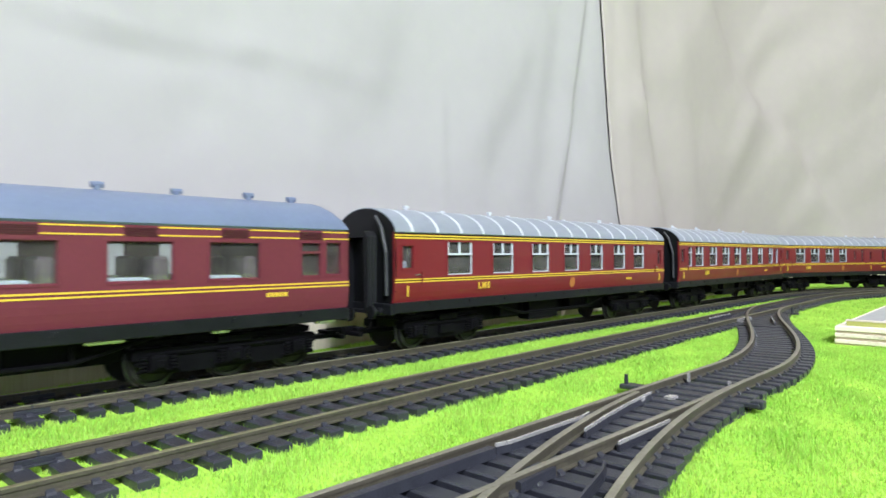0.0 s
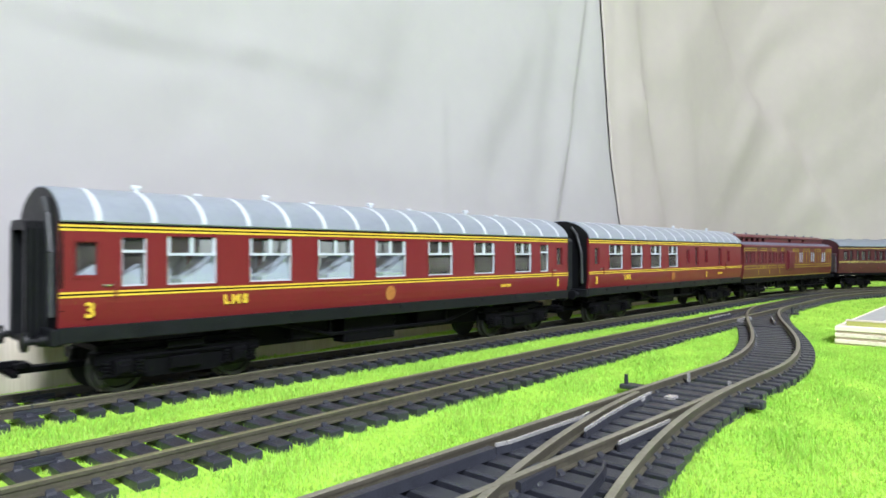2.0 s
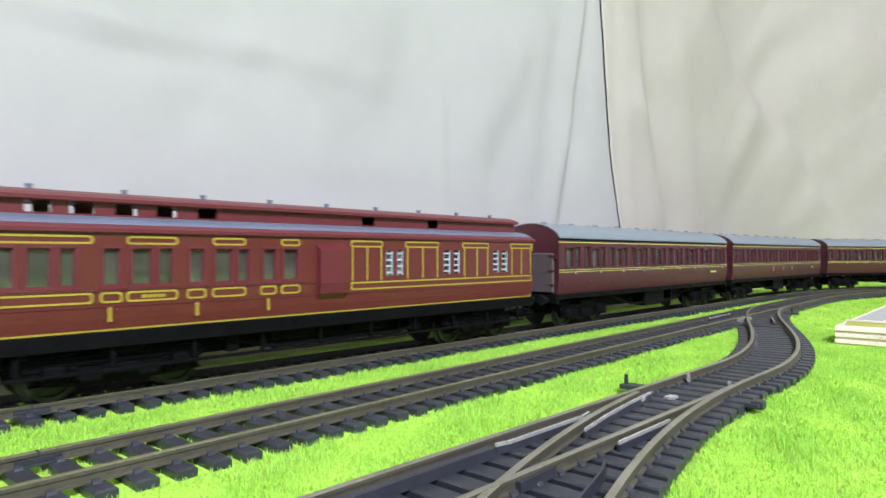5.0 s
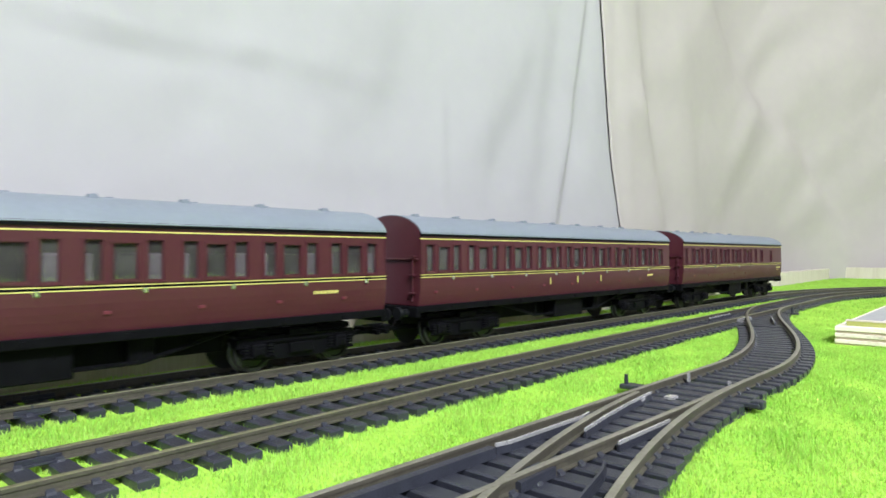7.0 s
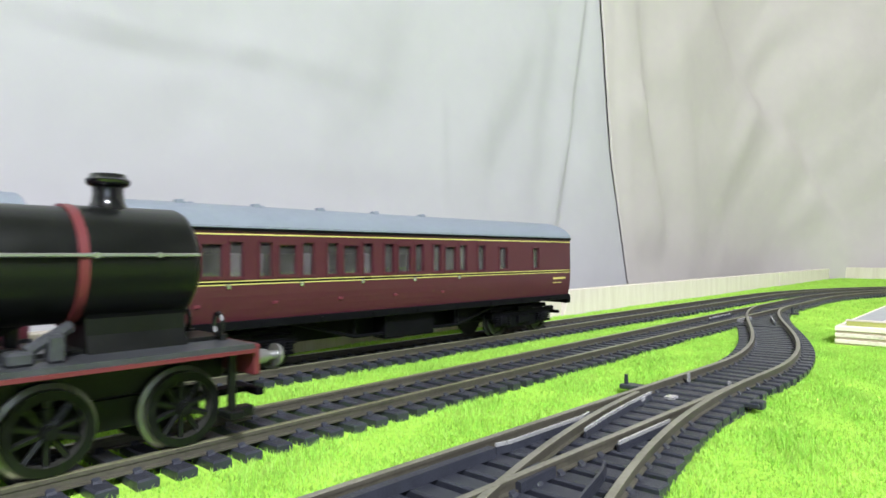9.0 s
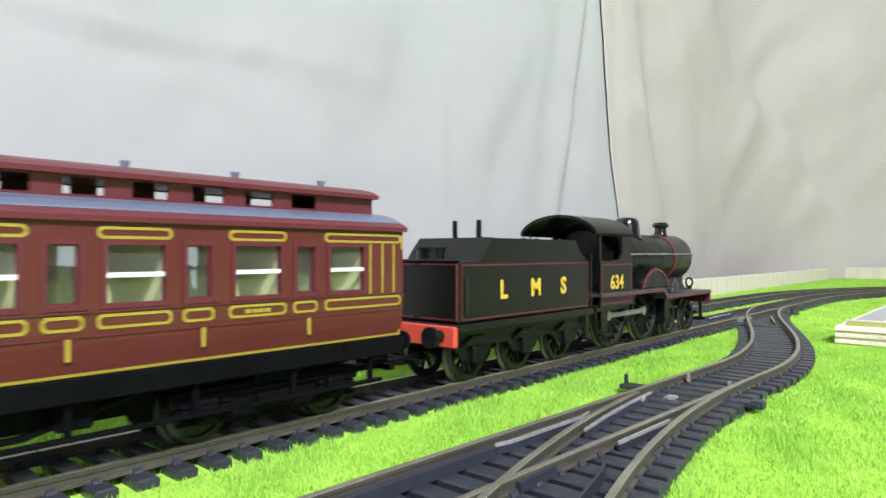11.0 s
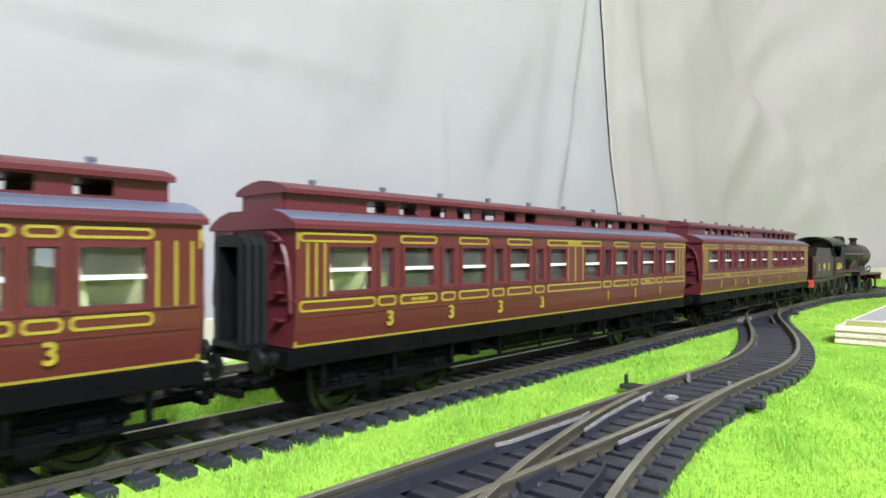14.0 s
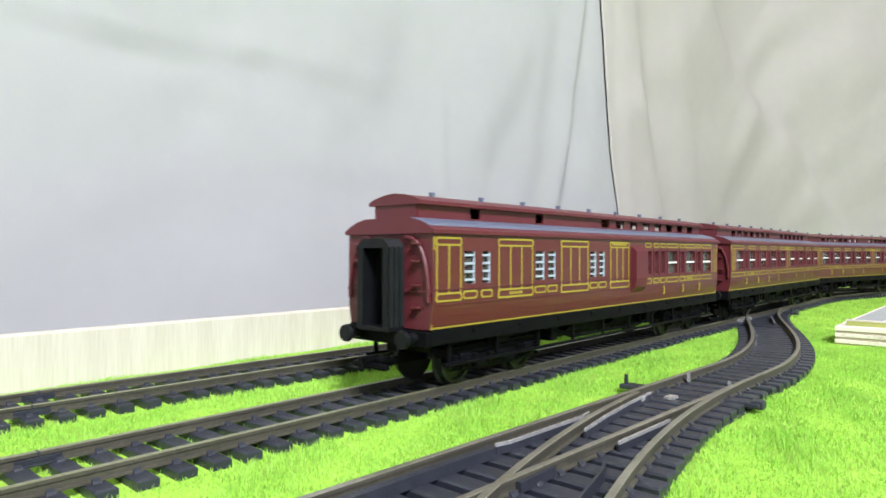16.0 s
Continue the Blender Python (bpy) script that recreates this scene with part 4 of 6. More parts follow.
def glaze(thing, length, holes, yfun, side, frame_mat, style):
    """Each window: a frame with its bars, and a pane in it."""
    for h in holes:
        u0, u1, z0, z1 = h[:4]
        if len(h) > 4 and h[4] == "blind":
            continue
        y = yfun((z0 + z1) / 2) - 0.75
        bm = bmesh.new()
        def bar(a, b, c, d, lift=0.0):
            box(bm, a - length / 2, b - length / 2, min(side * (y + lift), side * (y + lift + 0.55)), max(side * (y + lift), side * (y + lift + 0.55)), c, d)
        big = u1 - u0 > 8.5
        if style == "lms" and big:
            zm = z0 + (z1 - z0) * 0.63
            bar(u0 - 0.35, u1 + 0.35, zm - 0.38, zm + 0.38, 0.32)
            for c, w in ((u0 + 0.55, 0.5), ((u0 + u1) / 2, 0.55), (u1 - 0.55, 0.5)):
                bar(c - w, c + w, zm + 0.35, z1)
            bar(u0, u0 + 0.35, z0, zm)
            bar(u1 - 0.35, u1, z0, zm)
            bar(u0, u1, z0, z0 + 0.4)
        elif style == "single":
            zm = z0 + (z1 - z0) * 0.72
            bar(u0 - 0.2, u1 + 0.2, zm - 0.36, zm + 0.36, 0.3)
            bar(u0, u0 + 0.4, z0, z1)
            bar(u1 - 0.4, u1, z0, z1)
            bar(u0 + 0.4, u1 - 0.4, z0, z0 + 0.4)
        elif style == "grille":
            for k in range(4):
                zz = z0 + (z1 - z0) * (k + 0.5) / 4
                bar(u0, u1, zz - 0.32, zz + 0.32)
            bar(u0, u0 + 0.3, z0, z1)
            bar(u1 - 0.3, u1, z0, z1)
        elif style == "drop" and big:
            zm = z0 + (z1 - z0) * 0.48
            bar(u0, u1, zm - 0.42, zm + 0.42, 0.3)
            bar(u0, u0 + 0.25, z0, z1)
        else:
            bar(u0, u0 + 0.3, z0, z1)
            bar(u1 - 0.3, u1, z0, z1)
            bar(u0 + 0.3, u1 - 0.3, z0, z0 + 0.35)
            bar(u0 + 0.3, u1 - 0.3, z1 - 0.3, z1)
        w = part("window", bm, frame_mat, thing)
        bm = bmesh.new()
        box(bm, u0 - length / 2 - 0.2, u1 - length / 2 + 0.2, min(side * (y - 0.35), side * (y - 0.15)), max(side * (y - 0.35), side * (y - 0.15)), z0 - 0.2, z1 + 0.2)
        pane = part("pane", bm, M_GLASS, w)
        pane.visible_shadow = False


def surround(thing, h, length, yfun, side, material, wide, proud, sill=0.0):
    """The raised moulding round one window, with a sill where it has one."""
    bm = bmesh.new()
    for a, b, c, d in ((h[0] - wide, h[1] + wide, h[3], h[3] + wide), (h[0] - wide, h[0], h[2], h[3]), (h[1], h[1] + wide, h[2], h[3])):
        strip(bm, a, b, c, d, length, yfun, side, proud)
    strip(bm, h[0] - wide, h[1] + wide, h[2] - wide, h[2], length, yfun, side, proud + sill)
    part("window_surround", bm, material, thing)


def end_wall(thing, length, prof_body, material, e, label=""):
    bm = bmesh.new()
    x = e * length / 2
    slab(bm, prof_body, x - e * 1.0, x - e * 0.05)
    ob = part("end_wall", bm, material, thing, label)
    return ob


def place(thing, loop, centre, half):
    VEHICLES.append((thing, loop, centre, half))
    return thing


def outline(yfun, z0, z1, roof):
    """End outline: up one side, over the roof, down the other."""
    zs = [z0 + (z1 - z0) * k / 5 for k in range(6)]
    return [(-yfun(z), z) for z in zs] + [(y * 0.985, z - 0.4) for y, z in roof[1:-1]] + [(yfun(z), z) for z in zs[::-1]]


def body_curve(half, z_low, turn=0.9, z_mid=27.0):
    def f(z):
        return half - (turn * ((z_mid - z) / (z_mid - z_low)) ** 2 if z < z_mid else 0.012 * (z - z_mid))
    return f


def numerals(thing, length, yfun, items, material, size=4.4):
    for text, u, z in items:
        for side in (-1, 1):
            x = (u - length / 2)
            lettering(text, size * 1.15, material, thing, x, max(yfun(z - 2.4), yfun(z), yfun(z + 2.4)) + 0.1, z, side, "numeral", bold=0.15)


def text_bars(thing, length, yfun, items, material):
    """Writing too small to read, as plain bars."""
    for u0, u1, z0, z1 in items:
        for side in (-1, 1):
            bm = bmesh.new()
            u = u0
            while u < u1 - 0.5:
                w = min(random.uniform(0.8, 1.5), u1 - u)
                strip(bm, u, u + w, z0, z1, length, yfun, side)
                u += w + 0.35
            part("lettering", bm, material, thing, "small unreadable gilt lettering")


# ---- silver-roofed corridor coach ----
def scaled(items, k):
    """Lists of (u0, u1, ...) stretched along the coach."""
    return [(a[0] * k, a[1] * k, *a[2:]) for a in items]


def silver_coach(long, length, holes, crest_u, nums, bars, lms_u, vents, label):
    k = long / length
    length, holes, crest_u, lms_u = length * k, scaled(holes, k), crest_u * k, lms_u * k
    nums, bars = [(a, u * k, z) for a, u, z in nums], scaled(bars, k)
    thing = new("railway_coach")
    tagged(thing, label, "railway coach", "coaches of the express train")
    half = 17.8
    yf = body_curve(half, 19.4)
    zb, zt = 19.4, 46.0
    roof = arch(half + 0.15, 46.0, 9.7)
    for side in (-1, 1):
        bm = bmesh.new()
        wall_mesh(bm, length, zb, zt, yf, holes, 1.0, side, (21, 23, 25, 27))
        part("side_wall", bm, M_LAKE, thing, "glossy crimson side panel")
        glaze(thing, length, [h for h in holes if h[1] - h[0] > 8.5], yf, side, M_SASH, "lms")
        glaze(thing, length, [h for h in holes if 5.9 < h[1] - h[0] <= 8.5 and h[2] < 30], yf, side, M_SASH, "single")
        glaze(thing, length, [h for h in holes if h[1] - h[0] <= 8.5 and not (5.9 < h[1] - h[0] and h[2] < 30)], yf, side, M_LAKE, "plain")
        for h in holes:
            surround(thing, h, length, yf, side, M_LAKE, 0.5, 0.22)
        # upright grab rails beside the doors
        for u in (holes[0][1] + 4.2, holes[-1][0] - 4.2):
            bm = bmesh.new()
            tube(bm, (u - length / 2, side * (yf(28) + 0.5), 26.6), (u - length / 2, side * (yf(30) + 0.5), 30.6), 0.32, 6)
            for z in (26.7, 30.5):
                tube(bm, (u - length / 2, side * (yf(z) - 0.3), z), (u - length / 2, side * (yf(z) + 0.5), z), 0.3, 6)
            part("grab_rail", bm, M_LAKE, thing, "crimson upright grab rail")
        bm = bmesh.new()
        for z in (27.97, 27.03):
            strip(bm, 0, length, z - 0.25, z + 0.25, length, yf, side)
        for z in (44.75, 43.75):
            strip(bm, 0, length, z - 0.28, z + 0.28, length, yf, side)
        part("lining", bm, M_GOLD, thing, "gold lining")
        bm = bmesh.new()
        strip(bm, 0, length, 27.28, 27.72, length, yf, side, 0.07)
        strip(bm, 0, length, 44.03, 44.47, length, yf, side, 0.07)
        strip(bm, 0, length, 45.2, 46.0, length, yf, side, 0.1)
        part("lining", bm, M_BLACK, thing, "black centre of the lining")
        bm = bmesh.new()
        n = 20
        c = [bm.verts.new(Vector((crest_u - length / 2 + 2.4 * cos(2 * pi * k / n), side * (yf(23.3 + 2.7 * sin(2 * pi * k / n)) + 0.2), 23.3 + 2.7 * sin(2 * pi * k / n))) * MM) for k in range(n)]
        bm.faces.new(c)
        i = [bm.verts.new(Vector((crest_u - length / 2 + 2.0 * cos(2 * pi * k / n), side * (yf(23.3 + 2.3 * sin(2 * pi * k / n)) - 0.3), 23.3 + 2.3 * sin(2 * pi * k / n))) * MM) for k in range(n)]
        for k in range(n):
            bm.faces.new((c[k], c[(k + 1) % n], i[(k + 1) % n], i[k]))
        part("crest", bm, M_CREST, thing, "round gilt crest")
        # door handles
        for u in (holes[0][1] + 2.2, holes[-1][0] - 2.2):
            bm = bmesh.new()
            box(bm, u - length / 2 - 1.2, u - length / 2 + 1.2, min(side * (yf(29) - 0.1), side * (yf(29) + 0.5)), max(side * (yf(29) - 0.1), side * (yf(29) + 0.5)), 29.4, 29.9, 0.1)
            part("door_handle", bm, M_BRASSY, thing)
    numerals(thing, length, yf, nums, M_GOLD, 4.6)
    text_bars(thing, length, yf, bars, M_GOLD)
    for side in (-1, 1):
        lettering("LMS", 3.5, M_GOLD, thing, lms_u - length / 2, max(yf(22.4), yf(24.2), yf(26)) + 0.1, 24.2, side, bold=0.2, spread=1.45)
    bm = bmesh.new()
    roof_mesh(bm, length - 0.6, roof, 0.7)
    part("roof", bm, M_SILVER, thing, "silver-painted vaulted roof", smooth=35)
    count = 16
    for k in range(count):
        u = 9 + (length - 18) * k / (count - 1)
        bm = bmesh.new()
        pr = [(y * 1.004, z + 0.14) for y, z in roof]
        roof_mesh(bm, 1.5, pr, 0.6)
        ob = part("roof_rib", bm, M_RIB, thing, smooth=35)
        ob.location.x = (u - length / 2) * MM
    roof_vents(thing, length, vents, M_RIB, lambda y: 46.0 + 9.7 * (1 - (y / half) ** 2) ** 0.62, 1.3)
    for e in (-1, 1):
        end_wall(thing, length, outline(yf, zb - 1.5, zt, roof), M_GANGWAY, e, "black end panel")
        gangway(thing, length, e, 15, 16.5, 46.5, 4.6)
        bm = bmesh.new()
        x = e * (length / 2 + 0.6)
        for s in (-1,):
            pts = [(half * 0.78, 22), (half * 0.76, 38), (half * 0.6, 48), (half * 0.42, 52)]
            for p, q in zip(pts, pts[1:]):
                tube(bm, (x, s * p[0], p[1]), (x, s * q[0], q[1]), 0.75, 8)
        # the pipe's highlight comes from the same lifted grey
        part("end_pipe", bm, M_PLATE, thing, "dark grey rain pipe", smooth=60)
    # seats and tables behind the glass
    for h in holes:
        if h[1] - h[0] < 8.5:
            continue
        c = (h[0] + h[1]) / 2 - length / 2
        for s in (-1, 1):
            bm = bmesh.new()
            plate_xz(bm, [(c - 2, 21), (c + 8.2, 21), (c + 8.2, 37.4), (c + 6.8, 37.4), (c + 5.8, 35.2), (c + 1.4, 31.4), (c - 2, 30.6)], s * 4.0, s * 15.6)
            part("seat", bm, M_SEAT, thing, "pale blue-grey plastic seat")
            bm = bmesh.new()
            plate_xz(bm, [(c - 8.2, 21), (c - 4.6, 21), (c - 4.6, 33), (c - 6.4, 36), (c - 8.2, 36)], s * 4.0, s * 14.2)
            part("seat", bm, M_SEAT, thing, "pale blue-grey plastic seat")
    bm = bmesh.new()
    box(bm, -length / 2 + 2, length / 2 - 2, -16, 16, 20.4, 21.0)
    part("interior_floor", bm, M_SEAT, thing, "pale moulded interior floor")
    for h in holes:
        if h[1] - h[0] >= 8.5:
            continue
        c = (h[0] + h[1]) / 2 - length / 2
        bm = bmesh.new()
        box(bm, c + 3.6, c + 4.4, -15.6, 15.6, 21, 45, 0.1)
        part("partition", bm, M_DARKSEAT, thing, "dark lobby partition")
        bm = bmesh.new()
        box(bm, c - 3.4, c + 3.4, -1.2, -0.6, 21, 44.5, 0.1)
        part("partition", bm, M_DARKSEAT, thing, "dark lobby partition")
        bm = bmesh.new()
        plate_xz(bm, [(c - 2.4, 21), (c + 3.4, 21), (c + 3.4, 35), (c + 1.6, 33.6), (c - 2.4, 31)], -13.5, -9)
        part("seat", bm, M_SEAT, thing, "pale blue-grey plastic seat")
    bm = bmesh.new()
    box(bm, -length / 2 + 2, length / 2 - 2, -0.5, 0.5, 21.0, 31.0)
    part("aisle_partition", bm, M_SASH, thing, "pale low aisle partition")
    underframe(thing, length, half * 2, zb, "lms")
    for x in (-length / 2 + 34, length / 2 - 34):
        bogie(thing, x)
    buffers(thing, length, 16.0)
    coupling(thing, length)
    return thing


def spread_vents(us):
    return [(u, 5.2 if k % 2 else -2.5) for k, u in enumerate(us)]


LMS_WIN = (29.2, 42.5)
S1_HOLES = [(3.8, 9.5, 32, 40.8)] + [(a, b, *LMS_WIN) for a, b in ((28.2, 43.1), (56.5, 71), (85, 98.8), (112, 125.5), (136.5, 149.5), (161, 174), (184, 197))] + [(215, 219.5, 31, 40)]
S2_HOLES = [(3.4, 8.7, 32, 40.8), (14.2, 20.4, 29.2, 42)] + [(a, b, *LMS_WIN) for a, b in ((25.8, 39.8), (50.2, 64.6), (74.5, 89.3), (99, 113.6), (125.3, 139), (152.1, 165.6), (179.8, 192.3))] + [(199.3, 206, 29.2, 42), (213, 218, 32, 40.8)]
S3_HOLES = [(5.7, 10.6, 32, 41)] + [(a, b, *LMS_WIN) for a, b in ((21.2, 36.9), (46.5, 61.3), (71.9, 86.8), (97, 111.5))] + \
    [(125.2, 129.5, 31.6, 40.6), (139.7, 144.9, 29.6, 42.2), (156.6, 161, 31.3, 40.5), (182.3, 187.6, 29.3, 42), (199.4, 204, 31.8, 40)]

place(silver_coach(229.5, 224, S1_HOLES, 119.3, [("1", 6.5, 23.3), ("3", 217, 23.3)], [(175.5, 182, 23.0, 24.2)], 50.5, spread_vents((20, 50, 74, 98, 124, 150, 176, 204)),
                   "crimson corridor coach with silver ribbed roof and white-barred windows"), OUTER, 281.2, 78)
place(silver_coach(229, 223, S2_HOLES, 106.1, [("3", 6.8, 23.3), ("1", 214, 23.3)], [(170, 177, 23.0, 24.2)], 45.8, spread_vents((24, 46, 66, 90, 112, 140, 168, 200)),
                   "crimson corridor coach with a door window and silver ribbed roof"), OUTER, 533.6, 78)
place(silver_coach(231.4, 230, S3_HOLES, 104.5, [("3", 7.8, 23.3), ("3", 159.1, 23.1)], [(181, 190, 23.0, 24.2)], 42.2, spread_vents((140, 172, 200, 112)),
                   "crimson brake coach with silver ribbed roof and narrow van windows"), OUTER, 784.2, 80)


# ---- restaurant car with blue-grey roof ----
def restaurant_car(length=228):
    thing = new("railway_coach")
    tagged(thing, "dull crimson restaurant car with blue-grey domed roof and wide windows", "railway coach", "coaches of the express train")
    half = 17.8
    yf = body_curve(half, 19.0)
    zb, zt = 19.2, 46.0
    wide = [(length - b, length - a, 30.2, 41.1) for a, b in ((34.2, 50.6), (61.1, 78.4), (89.6, 107), (118, 135), (146, 163), (174, 191))]
    holes = sorted([(length - 9.4, length - 3.4, 30.6, 41.5), (length - 19.2, length - 11.6, 30.3, 41.2), (6, 11, 30.6, 41.5), (18, 25, 30.3, 41.2)] + wide)
    roof = arch(half + 0.3, 46.0, 9.6)
    for side in (-1, 1):
        bm = bmesh.new()
        wall_mesh(bm, length, zb, zt, yf, holes, 1.0, side, (21, 23, 25, 27))
        part("side_wall", bm, M_LAKE_DULL, thing, "dull crimson side panel")
        glaze(thing, length, [h for h in holes if not 6.4 < h[1] - h[0] < 8], yf, side, M_LAKE_DULL, "plain")
        glaze(thing, length, [h for h in holes if 6.4 < h[1] - h[0] < 8], yf, side, M_LAKE_DULL, "single")
        for h in holes:
            surround(thing, h, length, yf, side, M_LAKE_DULL, 0.5, 0.2)
        bm = bmesh.new()
        for z in (28.0, 26.9):
            strip(bm, 0, length, z - 0.25, z + 0.25, length, yf, side)
        last = 0.0
        for h in holes:
            if h[1] - h[0] < 6.5:
                continue
            c = (h[0] + h[1]) / 2
            for z in (44.9, 42.7):
                strip(bm, last, c - 4.6, z - 0.2, z + 0.2, length, yf, side)
            last = c + 4.6
        for z in (44.9, 42.7):
            strip(bm, last, length, z - 0.2, z + 0.2, length, yf, side)
        part("lining", bm, M_GOLD, thing, "gold lining")
        for h in holes:
            if h[1] - h[0] < 6.5:
                continue
            c = (h[0] + h[1]) / 2 - length / 2
            bm = bmesh.new()
            for k in range(4):
                z = 42.5 + 0.62 * k
                box(bm, c - 4.3, c + 4.3, min(side * (yf(43) - 0.2), side * (yf(43) + 0.25)), max(side * (yf(43) - 0.2), side * (yf(43) + 0.25)), z, z + 0.42)
            part("vent_louvre", bm, M_MAROON, thing, "dark louvred vent above the window")
    text_bars(thing, length, yf, [(length - 32, length - 24, 24.3, 25.6)], M_GOLD)
    bm = bmesh.new()
    roof_mesh(bm, length - 0.4, roof, 0.7, dome=6)
    part("roof", bm, M_BLUEROOF, thing, "blue-grey domed roof", smooth=35)
    roof_vents(thing, length, [(length - u, -3 if k % 2 else 1) for k, u in enumerate((11, 30, 52, 76, 100, 122, 150, 172, 196, 214))], M_BLUEROOF, lambda y: 55.5, 1.6)
    for e in (-1, 1):
        end_wall(thing, length, outline(yf, zb - 1, zt, [(y, 46 + (z - 46) * 0.5) for y, z in roof]), M_LAKE_DULL, e, "dull crimson end panel")
        gangway(thing, length, e, 15, 16.5, 45.5, 4.6)
    for h in wide:
        c = (h[0] + h[1]) / 2 - length / 2
        for s in (-1, 1):
            bm = bmesh.new()
            box(bm, c - 8.0, c + 3.5, min(s * 6, s * 15), max(s * 6, s * 15), 29.5, 31.2, 0.3)
            part("table", bm, M_SEAT, thing, "pale table top behind the window")
            for dx in (6.2,):
                bm = bmesh.new()
                box(bm, c + dx - 1.4, c + dx + 2.6, min(s * 4.5, s * 15), max(s * 4.5, s * 15), 20, 37.0, 0.8)
                part("seat", bm, M_DARKSEAT, thing, "dark seat back")
    bm = bmesh.new()
    box(bm, -length / 2 + 40, -length / 2 + 44, -15, 15, 20, 45)
    box(bm, length / 2 - 30, length / 2 - 27, -15, 15, 20, 45)
    part("partition", bm, M_DARKSEAT, thing)
    underframe(thing, length, half * 2, zb, "lms")
    for x in (-length / 2 + 40, length / 2 - 40):
        bogie(thing, x, (-23, 0, 23), 6.9)
    for x, w in ((length / 2 - 78, 10), (length / 2 - 46, 6), (length / 2 - 8, 8)):
        for s in (-1, 1):
            bm = bmesh.new()
            box(bm, x - w / 2, x + w / 2, min(s * 14, s * 16), max(s * 14, s * 16), 14.2, 16.8, 0.3)
            part("step_board", bm, M_BRIGHT, thing, "pale metal step")
    buffers(thing, length, 16.0)
    coupling(thing, length)
    return thing


place(restaurant_car(), OUTER, 30.9, 74)


# ---- clerestory coaches ----
def clerestory(length, holes, grilles, small_panels, big_panels, strips, nums, bars, clear_gaps, label, group, ducket=None, seat=True):
    k = 217 / length
    length = 217.0
    holes, grilles, small_panels, big_panels = scaled(holes, k), scaled(grilles, k), scaled(small_panels, k), scaled(big_panels, k)
    strips, bars, clear_gaps = scaled(strips, k), scaled(bars, k), scaled(clear_gaps, k)
    nums = [(a, u * k, z) for a, u, z in nums]
    if ducket:
        ducket = (ducket[0] * k, ducket[1] * k)
    thing = new("railway_coach")
    tagged(thing, label, "railway coach", group)
    half = 17.0
    zb, zt = 17.5, 43.4

    def yf(z):
        return half - (1.1 * ((27 - z) / 9.5) ** 2 if z < 27 else 0.0)
    for side in (-1, 1):
        bm = bmesh.new()
        wall_mesh(bm, length, zb, zt, yf, holes + grilles, 1.0, side, (19, 21, 23, 25, 27))
        part("side_wall", bm, M_MIDLAND, thing, "red-brown panelled side")
        glaze(thing, length, [h for h in holes if h[1] - h[0] > 8.5], yf, side, M_WHITE, "drop")
        glaze(thing, length, [h for h in holes if h[1] - h[0] <= 8.5], yf, side, M_MIDROOF, "plain")
        glaze(thing, length, grilles, yf, side, M_SEAT, "grille")
        bm = bmesh.new()
        for p in small_panels:
            ring(bm, *p, length, yf, side, 0.5, 0.6)
        for p in big_panels:
            ring(bm, *p, length, yf, side, 0.55, 0.5)
        for u0, u1, z0, z1 in strips:
            strip(bm, u0, u1, z0, z1, length, yf, side)
        strip(bm, 0.2, length - 0.2, 17.65, 18.15, length, yf, side)
        strip(bm, 0.2, 0.75, 18.15, 42.4, length, yf, side)
        strip(bm, length - 0.75, length - 0.2, 18.15, 42.4, length, yf, side)
        part("lining", bm, M_YELLOW, thing, "yellow panel lining")
        # raised beading between the panels
        for h in holes:
            surround(thing, h, length, yf, side, M_MIDROOF, 0.9, 0.35)
        bm = bmesh.new()
        strip(bm, 1, length - 1, 28.05, 28.4, length, yf, side, 0.3)
        strip(bm, 1, length - 1, 24.0, 24.3, length, yf, side, 0.22)
        part("beading", bm, M_MIDROOF, thing, "raised red beading")
        for h in holes:
            if h[1] - h[0] < 6.2:
                bm = bmesh.new()
                box(bm, h[1] + 0.5 - length / 2, h[1] + 1.3 - length / 2, min(side * (half - 0.1), side * (half + 0.7)), max(side * (half - 0.1), side * (half + 0.7)), 28.6, 29.2, 0.1)
                part("door_handle", bm, M_MIDROOF, thing)
        if ducket:
            bm = bmesh.new()
            d0, d1 = ducket
            pts = [(half - 0.3, 22.3), (half + 1.6, 24.5), (half + 2.2, 28), (half + 2.2, 39), (half - 0.3, 41)]
            slab(bm, [(side * y, z) for y, z in pts], d0 - length / 2, d1 - length / 2)
            part("ducket", bm, M_MIDROOF, thing, "red guard's lookout projecting from the side")
    numerals(thing, length, yf, nums, M_YELLOW, 4.4)
    text_bars(thing, length, yf, bars, M_YELLOW)
    # lower roof, clerestory walls and upper roof
    lower = [(-half - 0.9, 43.3), (-half - 0.9, 44.3), (-half + 1.5, 45.6), (-13, 46.7), (-9, 47.7), (9, 47.7), (13, 46.7), (half - 1.5, 45.6), (half + 0.9, 44.3), (half + 0.9, 43.3)]
    bm = bmesh.new()
    slab(bm, lower, -length / 2 - 0.8, length / 2 + 0.8)
    part("roof", bm, M_MIDROOF, thing, "red lower roof with a moulded edge")
    for s in (-1, 1):
        bm = bmesh.new()
        q = [(s * 9.2, 47.8), (s * 13, 46.86), (s * (half - 1.5), 45.76), (s * (half - 1.0), 45.4), (s * 13, 46.5), (s * 9.2, 47.4)]
        slab(bm, q, -length / 2 - 0.5, length / 2 + 0.5)
        part("roof_sheet", bm, M_LEADROOF, thing, "lilac-grey roof sheeting")
    c0, c1 = 3.0, length - 3.0
    cl = c1 - c0
